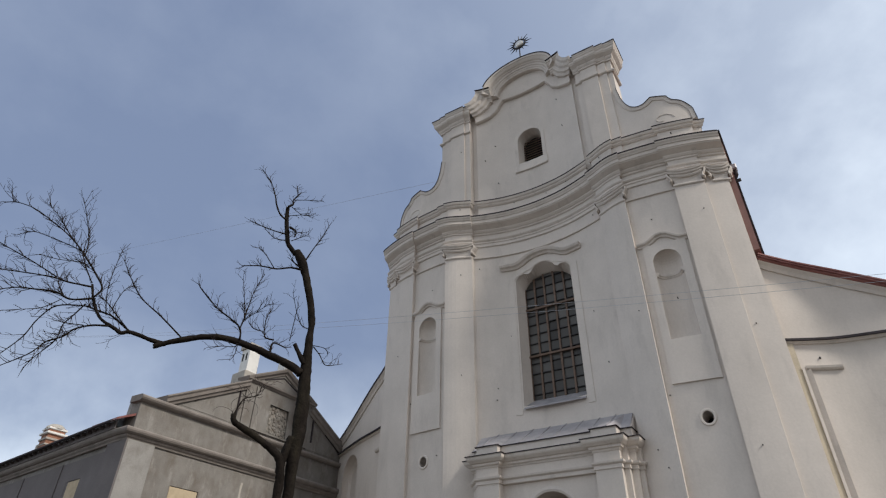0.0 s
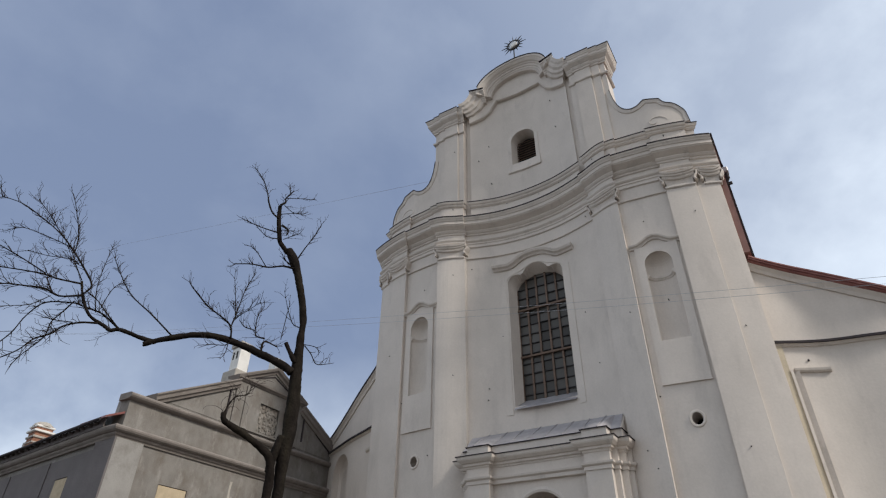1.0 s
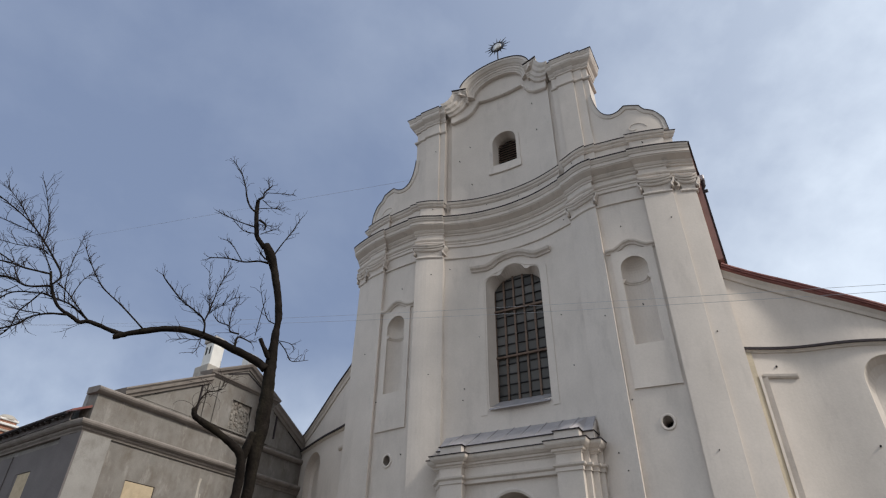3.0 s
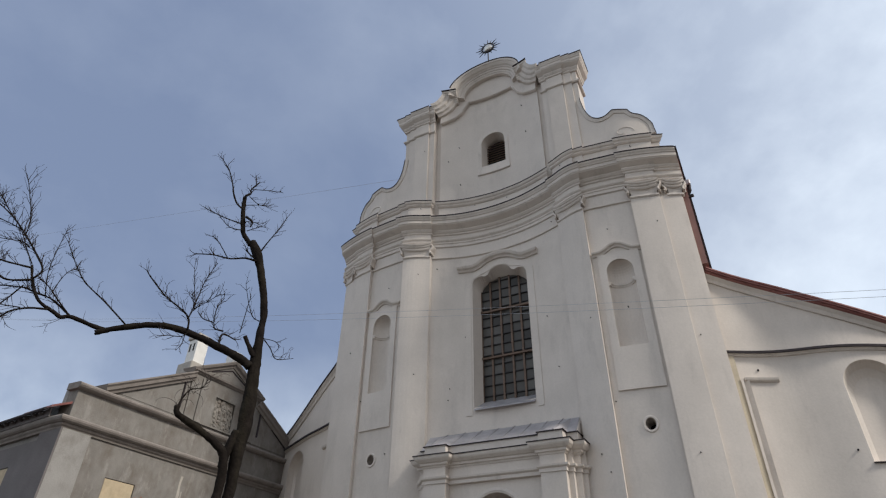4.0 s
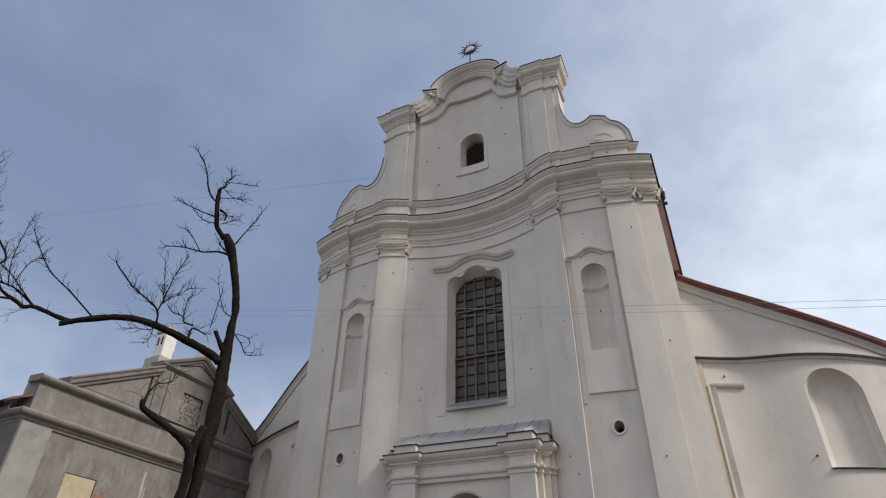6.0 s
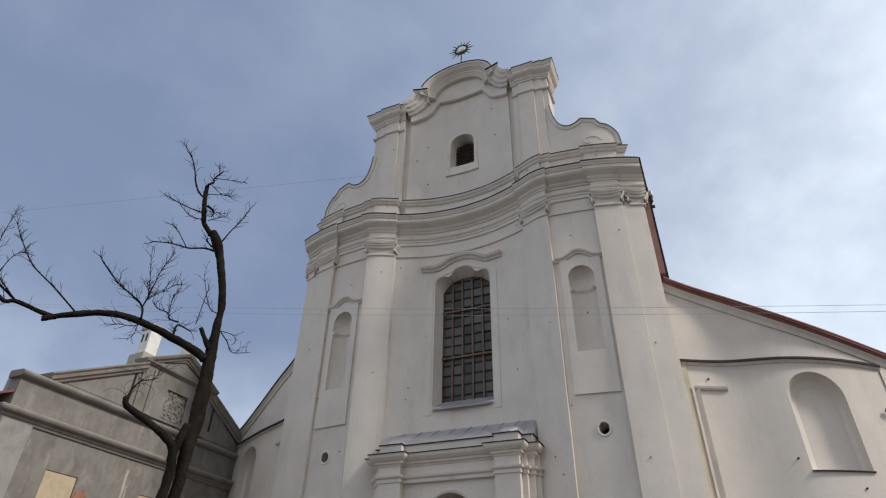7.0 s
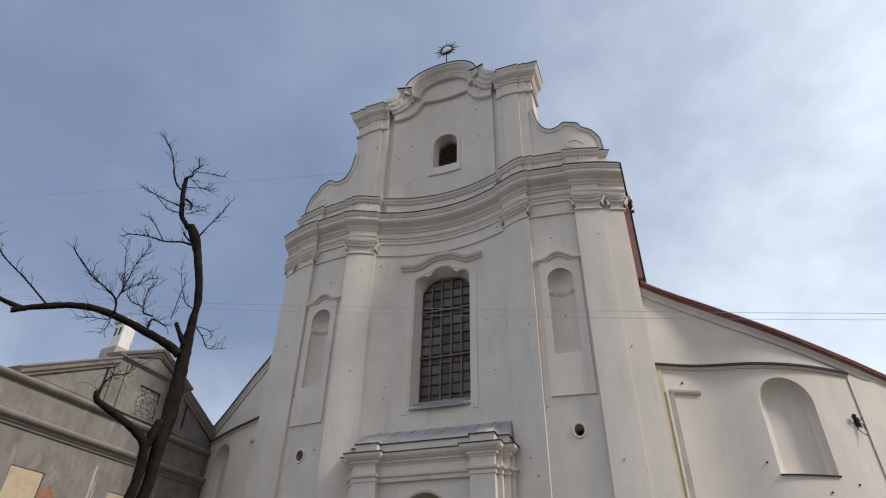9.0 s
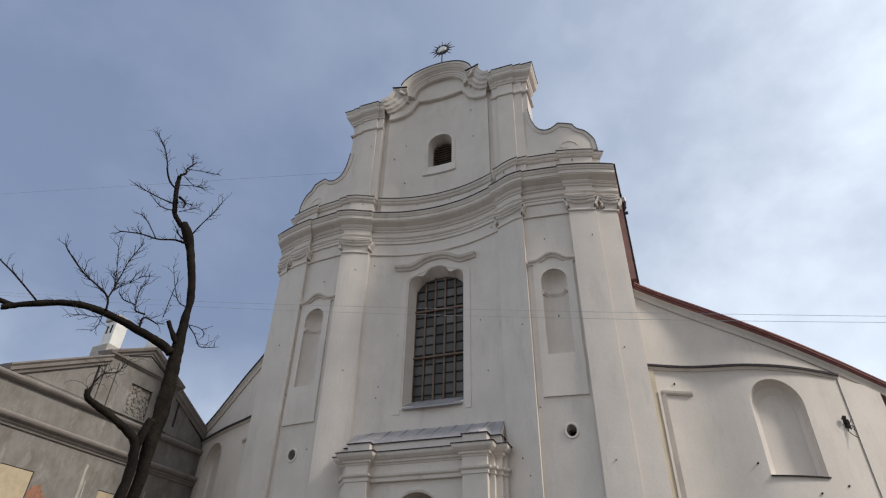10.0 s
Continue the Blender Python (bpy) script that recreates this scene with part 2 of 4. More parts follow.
def dense(path, step=0.15, closed=False):
    out = []
    pts = list(path) + ([path[0]] if closed else [])
    for (a, b), (c, e) in zip(pts, pts[1:]):
        n = max(1, math.ceil(math.hypot(c - a, e - b) / step))
        out += [(a + (c - a) * i / n, b + (e - b) * i / n) for i in range(n)]
    return out if closed else out + [pts[-1]]


def strip(surface, path, profile, returns=(0, 0), closed=False, step=0.15, bm=None):
    """Sweeps a closed profile of (out, d) along a path of (u, v) on a surface. out: to the left of the path; d: proud of the surface.
    returns: at an end, how far the profile turns out round that end (1: as far as it stands proud)."""
    bm = bm or bmesh.new()
    pts = dense(path, step, closed)
    n = len(pts)
    rings = []
    for i, (u, v) in enumerate(pts):
        a = pts[i - 1] if (i or closed) else pts[i]
        b = pts[(i + 1) % n] if (i < n - 1 or closed) else pts[i]
        d1, d2 = Vector((u - a[0], v - a[1])), Vector((b[0] - u, b[1] - v))
        d1 = d1.normalized() if d1.length > 1e-6 else d2.normalized()
        d2 = d2.normalized() if d2.length > 1e-6 else d1
        n1, n2 = Vector((-d1.y, d1.x)), Vector((-d2.y, d2.x))
        m = n1 + n2
        m = m / max(m.dot(n1), 0.35) if m.length > 1e-4 else n1
        row = []
        for o, d in profile:
            uu, vv = u + m.x * o, v + m.y * o
            if i == 0 and returns[0]:
                uu, vv = uu - d1.x * d * returns[0], vv - d1.y * d * returns[0]
            if i == n - 1 and returns[1]:
                uu, vv = uu + d2.x * d * returns[1], vv + d2.y * d * returns[1]
            row.append(bm.verts.new(surface(uu, vv, d)))
        rings.append(row)
    k = len(profile)
    for i in range(n if closed else n - 1):
        r0, r1 = rings[i], rings[(i + 1) % n]
        for j in range(k):
            bm.faces.new((r0[j], r0[(j + 1) % k], r1[(j + 1) % k], r1[j]))
    if not closed:
        bm.faces.new(rings[0])
        bm.faces.new(rings[-1][::-1])
    return bm


def band(surface, u0, u1, low, high, d0, d1, n=None, bm=None, rows=1):
    """A slab on a surface between u0 and u1; low and high are numbers or functions of u; d0 its back, d1 its face."""
    bm = bm or bmesh.new()
    lo = low if callable(low) else (lambda u: low)
    hi = high if callable(high) else (lambda u: high)
    n = n or max(1, math.ceil(abs(u1 - u0) / 0.15))
    cols = []
    for i in range(n + 1):
        u = u0 + (u1 - u0) * i / n
        zs = [lo(u) + (hi(u) - lo(u)) * j / rows for j in range(rows + 1)]
        cols.append(([bm.verts.new(surface(u, z, d1)) for z in zs], [bm.verts.new(surface(u, z, d0)) for z in zs]))
    for (f0, b0), (f1, b1) in zip(cols, cols[1:]):
        for j in range(rows):
            bm.faces.new((f0[j], f1[j], f1[j + 1], f0[j + 1]))
            bm.faces.new((b0[j], b0[j + 1], b1[j + 1], b1[j]))
        bm.faces.new((f0[-1], f1[-1], b1[-1], b0[-1]))
        bm.faces.new((f0[0], b0[0], b1[0], f1[0]))
    for f, b in (cols[0], cols[-1]):
        for j in range(rows):
            bm.faces.new((f[j], f[j + 1], b[j + 1], b[j]))
    return bm


def box(x0, x1, y0, y1, z0, z1, bm=None, bevel=0.0):
    bm = bm or bmesh.new()
    m = Matrix.Translation(((x0 + x1) / 2, (y0 + y1) / 2, (z0 + z1) / 2)) @ Matrix.Diagonal((x1 - x0, y1 - y0, z1 - z0, 1))
    made = bmesh.ops.create_cube(bm, size=1, matrix=m)
    if bevel:
        edges = list({e for v in made["verts"] for e in v.link_edges})
        bmesh.ops.bevel(bm, geom=edges, offset=bevel, segments=1, affect="EDGES")
    return bm


def prism(loops, bm=None):
    """A closed solid through loops of 3D points of equal length."""
    bm = bm or bmesh.new()
    rings = [[bm.verts.new(p) for p in loop] for loop in loops]
    k = len(rings[0])
    for a, b in zip(rings, rings[1:]):
        for j in range(k):
            bm.faces.new((a[j], a[(j + 1) % k], b[(j + 1) % k], b[j]))
    bm.faces.new(rings[0])
    bm.faces.new(rings[-1][::-1])
    return bm


def cut(ob, cutters):
    """Takes the cutters' solids out of an object's mesh, once, and removes them."""
    for bm in cutters:
        bmesh.ops.recalc_face_normals(bm, faces=bm.faces)
        me = bpy.data.meshes.new("cutter")
        bm.to_mesh(me)
        bm.free()
        c = new("cutter", me)
        mod = ob.modifiers.new("cut", "BOOLEAN")
        mod.operation, mod.solver, mod.object = "DIFFERENCE", "EXACT", c
        bpy.context.view_layer.update()
        me2 = bpy.data.meshes.new_from_object(ob.evaluated_get(bpy.context.evaluated_depsgraph_get()))
        ob.modifiers.clear()
        old, ob.data = ob.data, me2
        bpy.data.meshes.remove(old)
        bpy.data.objects.remove(c)
        bpy.data.meshes.remove(me)


def arc(cx, cz, r, a0, a1, n=12, rz=None):
    return [(cx + r * math.cos(radians(a0 + (a1 - a0) * i / n)), cz + (rz or r) * math.sin(radians(a0 + (a1 - a0) * i / n))) for i in range(n + 1)]


def tube(points, radii, sides=8, bm=None):
    """A tapered tube through points."""
    bm = bm or bmesh.new()
    pts = [Vector(p) for p in points]
    rings = []
    side = None
    for i, p in enumerate(pts):
        way = (pts[min(i + 1, len(pts) - 1)] - pts[max(i - 1, 0)]).normalized()
        ref = side if side is not None else (Vector((0, 0, 1)) if abs(way.z) < 0.9 else Vector((1, 0, 0)))
        a = (ref - way * ref.dot(way)).normalized()
        side = a
        b = way.cross(a)
        r = radii[i]
        rings.append([bm.verts.new(p + (a * math.cos(k * math.tau / sides) + b * math.sin(k * math.tau / sides)) * r) for k in range(sides)])
    for r0, r1 in zip(rings, rings[1:]):
        for k in range(sides):
            bm.faces.new((r0[k], r0[(k + 1) % sides], r1[(k + 1) % sides], r1[k]))
    bm.faces.new(rings[0][::-1])
    bm.faces.new(rings[-1])
    return bm


# ---- ground ----
bm = bmesh.new()
bmesh.ops.create_grid(bm, x_segments=40, y_segments=40, size=2500)
tagged(part("ground", bm, GROUND), "grey paved ground of the church square", "ground", kind="structure")

# ---- church ----
church = thing("church", "white plastered baroque church front with curved gable and side wings", "church")
BODY, TOP = 6.84, 16.2


def niche_cutter(x, base, spring, rx, ry, surface):
    """A round-backed, round-headed hollow."""
    cy = surface(x, 0, 0)[1]
    bm = bmesh.new()
    loops = [(base, 1.0), (spring, 1.0)] + [(spring + rx * math.sin(radians(a)), math.cos(radians(a))) for a in (12, 24, 36, 48, 60, 70, 80, 86)]
    return prism([[(x + rx * k * math.cos(i * math.tau / 28), cy + ry * k * math.sin(i * math.tau / 28), z) for i in range(28)] for z, k in loops], bm)


def niche_ring(x, z, rx, ry, surface, parent):
    cy = surface(x, 0, 0)[1]
    bm = bmesh.new()
    rows = []
    for i in range(19):
        a = math.pi * i / 18
        rows.append([bm.verts.new((x + math.cos(a) * rx * k, cy + math.sin(a) * ry * k + 0.02, zz)) for k, zz in ((1.02, z), (0.9, z), (0.86, z + .05), (0.80, z + .07), (0.80, z + .13), (1.02, z + .15))])
    for a, b in zip(rows, rows[1:]):
        for j in range(6):
            bm.faces.new((a[j], a[(j + 1) % 6], b[(j + 1) % 6], b[j]))
    bm.faces.new(rows[0])
    bm.faces.new(rows[-1][::-1])
    return part("niche_impost", bm, TRIM, parent)


def trefoil(hw, sill, rise):
    """The window's outline: a three-lobed head."""
    pts = [(-hw, sill), (hw, sill), (hw, 12.9 + rise)]
    right = arc(hw - .33, 13.05 + rise, .33, 0, 118, 8) + arc(0, 13.2 + rise, .52, 22, 90, 6)
    pts += right[:-1] + [(0, 13.72 + rise)] + [(-x, z) for x, z in right[:-1][::-1]]
    return pts + [(-hw, 12.9 + rise)]


def plain_head(hw, sill):
    """The glazing's outline: a low round head, with as many points as trefoil()."""
    n = len(trefoil(1, 0, 0)) - 4
    return [(-hw, sill), (hw, sill), (hw, 12.8)] + [(hw * math.cos(math.pi * (i + .5) / n), 12.85 + .62 * math.sin(math.pi * (i + .5) / n)) for i in range(n)] + [(-hw, 12.8)]


wall = part("facade_wall", band(on_front, -BODY, BODY, 0, TOP + .15, -1.2, 0, n=120), PLASTER, church)
cutters = [prism([[(x, .2, z) for x, z in trefoil(1.08, 8.3, 0)], [(x, .6, z) for x, z in trefoil(1.08, 8.3, 0)],
                  [(x, 1.06, z) for x, z in plain_head(.96, 8.42)], [(x, 2.6, z) for x, z in plain_head(.96, 8.42)]])]
door_path = [(-.76, -.2)] + [(x, z) for x, z in arc(0, 4.58, .76, 180, 0, 20)] + [(.76, -.2)]
cutters.append(prism([[(x, -1, z) for x, z in door_path], [(x, 2.6, z) for x, z in door_path]]))
for s in (-1, 1):
    cutters.append(niche_cutter(4.46 * s, 9.1, 11.72, .42, .36, on_front))
    cutters.append(prism([[(4.52 * s + .14 * math.cos(a * math.tau / 24), y, 6.77 + .165 * math.sin(a * math.tau / 24)) for a in range(24)] for y in (-1, .5)]))
cut(wall, cutters)

PIL = .15
for s in (-1, 1):
    # pilasters
    for u0, u1, d in ((2.6, 3.62, PIL), (5.23, 6.15, PIL), (6.15, BODY - .02, .07)):
        part("pilaster", band(on_front, s * u0, s * u1, 0, 14.36, -.05, d), PLASTER, church)
    # panel with its niche
    panel = part("niche_panel", band(on_front, s * 3.83, s * 5.13, 7.78, 12.4, -.03, .055), PLASTER, church)
    cut(panel, [niche_cutter(4.46 * s, 9.1, 11.72, .42, .36, on_front)])
    niche_ring(4.46 * s, 11.28, .42, .36, on_front, church)
    hood = [(3.68, 12.42), (3.95, 12.42), (4.1, 12.5), (4.28, 12.63), (4.46, 12.68), (4.64, 12.63), (4.82, 12.5), (4.97, 12.42), (5.22, 12.42)]
    hp = [(-.05, 0), (-.05, .05), (0, .07), (.03, .13), (.08, .15), (.1, .15), (.12, 0)]
    path = hood if s > 0 else [(-x, z) for x, z in hood[::-1]]
    part("niche_hood", strip(on_front, path, hp, step=.1), TRIM, church)
    # round vent with its ring
    ring = part("vent_ring", strip(on_front, [(4.52 * s + .14 * math.cos(a * math.tau / 24), 6.77 + .165 * math.sin(a * math.tau / 24)) for a in range(24)][::-1],
                                   [(0, -.12), (0, .02), (.015, .035), (.055, .035), (.07, .01), (.07, -.12)], closed=True, step=.2), TRIM, church, "pale round vent rim")
    bm = bmesh.new()
    bmesh.ops.create_cone(bm, segments=24, radius1=.2, radius2=.2, depth=.03, cap_ends=True, matrix=Matrix.Translation((4.52 * s, .42, 6.77)) @ pose(0, 0, 0, 90))
    part("vent_dark", bm, BLACK, ring)


def flared(u0, u1, rows, n=10):
    """A block on the front whose level rows are (z, widening at each end, proud)."""
    loops = []
    for z, wide, d in rows:
        a, b = u0 - wide, u1 + wide
        us = [a + (b - a) * i / n for i in range(n + 1)]
        loops.append([on_front(u, z, d) for u in us] + [on_front(u, z, -.03) for u in us[::-1]])
    return prism(loops)


def capital(u0, u1, z0, d, parent):
    """A pilaster capital: neck ring, bell flaring upwards, corner scrolls and a sagging, horned abacus."""
    cap = part("capital", flared(u0 + .05, u1 - .05, [(z0 + .1, 0, d), (z0 + .16, .0, d + .005), (z0 + .24, .015, d + .02), (z0 + .32, .04, d + .05), (z0 + .38, .07, d + .09), (z0 + .44, .08, d + .12), (z0 + .54, .06, d + .1)]), TRIM, parent)
    part("neck_ring", flared(u0 + .02, u1 - .02, [(z0 - .01, 0, d + .02), (z0 + .02, .03, d + .055), (z0 + .07, .03, d + .055), (z0 + .1, 0, d + .02)]), TRIM, cap)
    w = u1 - u0

    def sag(low, over):
        return [(u0 - over + (w + 2 * over) * i / 14, z0 + low - .12 * (1 - (i / 7 - 1) ** 2) ** .8) for i in range(15)]
    part("abacus", strip(on_front, sag(.54, .1), [(-.02, -.02), (-.02, d + .13), (.0, d + .15), (.05, d + .16), (.06, d + .19), (.11, d + .21), (.12, -.02)], step=.12), TRIM, cap)
    part("garland", strip(on_front, sag(.43, .04), [(-.03, d - .02), (-.025, d + .09), (.02, d + .12), (.045, d + .1), (.05, d - .02)], step=.12), TRIM, cap)
    for side, u in ((-1, u0), (1, u1)):
        run = [(u + side * o, z0 + z) for o, z in ((.115, .52), (.105, .45), (.07, .37), (.03, .31), (.015, .25), (.035, .2), (.075, .19))]
        part("scroll", strip(on_front, run if side > 0 else [(2 * u - p, q) for p, q in run], [(-.03, -.02), (-.03, d + .08), (-.015, d + .13), (.015, d + .13), (.03, d + .08), (.03, -.02)], step=.05)
             if side > 0 else strip(on_front, run[::-1], [(-.03, -.02), (-.03, d + .08), (-.015, d + .13), (.015, d + .13), (.03, d + .08), (.03, -.02)], step=.05), TRIM, cap)
    return cap


for s in (-1, 1):
    for u0, u1, d in ((2.6, 3.62, PIL), (5.23, 6.15, PIL), (6.4, 6.9, .07)):
        a, b = sorted((s * u0, s * u1))
        capital(a, b, 14.36, d, church)

STRING = [(0, 0), (0, .05), (.02, .06), (.05, .06), (.07, .03), (.07, 0)]
for u0, u1 in ((-2.6, 2.6), (3.62, 5.23), (-5.23, -3.62)):
    part("string_course", strip(on_front, [(u0, 14.36), (u1, 14.36)], STRING), TRIM, church)

ARCHI = [(0, -.03), (0, .05), (.13, .055), (.135, .08), (.21, .085), (.22, .11), (.27, .15), (.31, .155), (.33, .03), (.33, -.03)]
CORN = [(-.02, -.03), (-.02, .05), (.0, .07), (.05, .08), (.07, .12), (.13, .17), (.17, .18), (.19, .22), (.24, .31), (.29, .40), (.33, .42), (.335, .44), (.46, .45), (.475, .48), (.52, .50), (.57, .54), (.62, .55), (.7, -.03)]


def entablature(u0, u1, extra, ends):
    top = min(extra, .07)

    def out(profile):
        return [(o, d + extra + (top - extra) * min(1, d / .4) if d > 0 else d) for o, d in profile]
    ent = part("entablature", band(on_front, u0, u1, 14.9, 15.55, -.04, .02 + extra), PLASTER, church)
    part("architrave", strip(on_front, [(u0, 14.92), (u1, 14.92)], out(ARCHI), ends), TRIM, ent)
    part("cornice", strip(on_front, [(u0, 15.5), (u1, 15.5)], out(CORN), ends), TRIM, ent)
    part("flashing", strip(on_front, [(u0, 16.125), (u1, 16.125)], [(0, .4), (0, .57 + top), (.042, .57 + top), (.06, .4)], ends), FLASH, ent)


entablature(-6.98, 6.98, 0, (0, 0))
for s in (-1, 1):
    for u0, u1, d in ((2.6, 3.62, PIL), (5.23, 6.15, PIL)):
        a, b = sorted((s * u0, s * u1))
        entablature(a, b, d, (.28, .28))
    a, b = sorted((s * 6.15, s * 7.0))
    entablature(a, b, .07, (0, 0))

# right-hand end of the front: plain return and the sheet along its top
part("end_return", box(6.82, 7.02, .42, 1.56, 11.7, 16.12), PINK, church)
part("edge_sheet", prism([[(7.0, -.16, 16.165), (7.06, -.16, 16.165), (7.06, -.16, 16.215), (7.0, -.16, 16.215)], [(7.02, 1.58, 15.98), (7.1, 1.58, 15.98), (7.1, 1.58, 16.1), (7.02, 1.58, 16.1)]]), FLASH, church)

# attic
ATT_CAP = [(0, -.03), (0, .03), (.05, .08), (.1, .09), (.14, .14), (.2, .16), (.23, .16), (.26, -.03)]


def attic(u0, u1, extra, ends, back=-.9):
    at = part("attic", band(on_front, u0, u1, 16.15, 16.98, back, extra), PLASTER, church)
    part("attic_moulding", strip(on_front, [(u0, 16.9), (u1, 16.9)], [(o, d + extra if d > 0 else d) for o, d in ATT_CAP], ends), TRIM, at)
    part("flashing", strip(on_front, [(u0, 17.132), (u1, 17.132)], [(0, .05), (0, .18 + extra), (.03, .18 + extra), (.045, .05)], ends), FLASH, at)


attic(-2.37, 2.37, .05, (.3, .3))
for s in (-1, 1):
    a, b = sorted((s * 2.62, s * 6.55))
    attic(a, b, .03, (0, 1) if s > 0 else (1, 0))
    for u0, u1, d in ((2.64, 3.52, .17), (3.52, 3.9, .1), (5.15, 6.3, .14)):
        a, b = sorted((s * u0, s * u1))
        attic(a, b, d, (.3, .3))
    a, b = sorted((s * 2.33, s * 2.66))
    part("attic_recess", band(on_front, a, b, 16.15, 17.1, -.9, -.2), PLASTER, church)


# gable
GZ = 23.24


def gable_top(u):
    u = abs(u)
    if u <= 1.7:
        return GZ + 1.42 * math.sqrt(max(0, 1 - (u / 1.75) ** 2)) + .1
    if u < 2.5:
        return 22.6 + .75 * (1 - math.sin(radians((u - 1.7) / .8 * 90)))
    return 22.6


gable = part("gable_wall", band(on_upper, -4.12, 4.12, 16.4, gable_top, -.9, 0, n=138), PLASTER, church)
loft = [(-.55, 18.9), (.55, 18.9), (.55, 20.2)] + arc(0, 20.2, .55, 0, 180, 14)[1:]
cut(gable, [prism([[(x, 0, z) for x, z in loft], [(x, .6, z) for x, z in loft], [(x * .86, 1.0, 18.98 + (z - 18.9) * .93) for x, z in loft], [(x * .86, 2.2, 18.98 + (z - 18.9) * .93) for x, z in loft]])]
    + [box(min(s * 2.35, s * 2.63), max(s * 2.35, s * 2.63), -.6, .2, 16.3, 22.3) for s in (-1, 1)])
part("loft_frame", strip(on_upper, [(.55, 18.75), (.55, 20.2)] + arc(0, 20.2, .55, 0, 180, 14)[1:] + [(-.55, 18.75)], [(0, 0), (0, .03), (-.16, .03), (-.16, 0)], step=.12), TRIM, gable)
part("loft_sill", strip(on_upper, [(-.74, 18.42), (.74, 18.42)], [(0, 0), (0, .05), (.03, .07), (.28, .04), (.48, .02), (.48, 0)]), TRIM, gable)
louvre = part("louvre_window", box(-.5, .5, 1.2, 1.25, 18.9, 20.9), BLACK, church, "dark louvred loft opening")
for i in range(11):
    bm = box(-.48, .48, -.06, .06, -.012, .012)
    bmesh.ops.transform(bm, matrix=pose(0, 1.08, 19.06 + i * .14, 35), verts=bm.verts)
    part("slat", bm, GRILLE, louvre)

# the crowning panel under the arch stands a little proud of the wall
HALF = [(1.08, 23.07), (1.2, 22.85), (1.4, 22.45), (1.7, 22.15), (2.0, 21.98), (2.2, 21.88), (2.32, 21.84)]


def crown_low(u):
    u = abs(u)
    return 23.07 if u <= 1.08 else float(np.interp(u, [p[0] for p in HALF], [p[1] for p in HALF]))


crown_wall = part("crown_panel", band(on_upper, -2.33, 2.33, crown_low, gable_top, -.3, .13, n=80), PLASTER, church)
ped = [(-x, z) for x, z in HALF[::-1]] + HALF
part("gable_string", strip(on_upper, ped, [(-.02, -.05), (-.03, .13), (0, .17), (.03, .17), (.06, .13), (.06, -.05)], step=.12), TRIM, crown_wall)

for s in (-1, 1):
    for u0, u1, d in ((2.6, 2.86, .07), (2.86, 3.54, .15), (3.54, 3.9, .07)):
        part("gable_pilaster", band(on_flat, s * u0, s * u1, 17.2, 22.6, -.3, d, n=2), PLASTER, church)
    for u0, u1, d in ((2.58, 2.86, .07), (2.86, 3.54, .15), (3.54, 3.9, .07), (3.9, 4.14, .02)):
        p, q = sorted((s * u0, s * u1))
        step = 0 if u0 > 3.8 else .3
        last = 1 if u0 > 3.8 else .3
        ends = (step, last) if s > 0 else (last, step)
        ASTR = [(0, -.3), (0, d + .03), (.04, d + .07), (.1, d + .07), (.14, d + .03), (.14, -.3)]
        part("gable_astragal", strip(on_flat, [(p, 21.3), (q, 21.3)], ASTR, ends), TRIM, church)
        prof = [(0, -.3)] + [(o * 1.15, d + e * .62) for o, e in CORN[1:-1]] + [(.8, -.3)]
        gc = part("gable_cornice", strip(on_flat, [(p, 22.02), (q, 22.02)], prof, ends), TRIM, church)
        part("flashing", strip(on_flat, [(p, 22.735), (q, 22.735)], [(0, -.3), (0, .365 + d), (.036, .365 + d), (.07, -.3)], ends), FLASH, gc)
        if u0 > 3.8:
            # the cornice goes on round the gable's end
            def on_end(u, v, e):
                return (s * (4.14 + e), u, v)
            run, rim = ([(-.02, 22.02), (.9, 22.02)], (1, 0))
            part("end_cornice", strip(on_end, run, prof, rim), TRIM, gc)
            part("flashing", strip(on_end, [(-.02, 22.735), (.9, 22.735)], [(0, -.3), (0, .365 + d), (.036, .365 + d), (.07, -.3)], rim), FLASH, gc)
            part("end_astragal", strip(on_end, [(-.02, 21.3), (.9, 21.3)], ASTR, rim), TRIM, gc)
    # volutes
    def vol(u):
        u = abs(u)
        if u < 5.24:
            return curve_value([(4.08, 20.3), (4.18, 19.6), (4.37, 19.05), (4.65, 18.78), (4.95, 18.78), (5.24, 18.98)], u)
        if u < 5.8:
            return 18.98 - (u - 5.24) * .3
        return curve_value([(5.8, 18.74), (5.92, 18.58), (6.2, 18.44), (6.42, 18.16), (6.53, 17.85), (6.56, 17.3)], u)
    v = part("volute", band(on_upper, s * 4.08, s * 6.56, 17.1, vol, -.6, 0, n=80), PLASTER, church)
    top = [(s * (4.09 + 2.46 * i / 60), vol(4.09 + 2.46 * i / 60)) for i in range(61)]
    if s < 0:
        top = top[::-1]
    part("coping", strip(on_upper, top, [(-.14, -.02), (-.14, .03), (-.08, .05), (0, .06), (.0, -.02)], step=.2), TRIM, v)
    part("flashing", strip(on_upper, top, [(0, -.6), (0, .09), (.02, .09), (.025, -.6)], step=.2), FLASH, v)

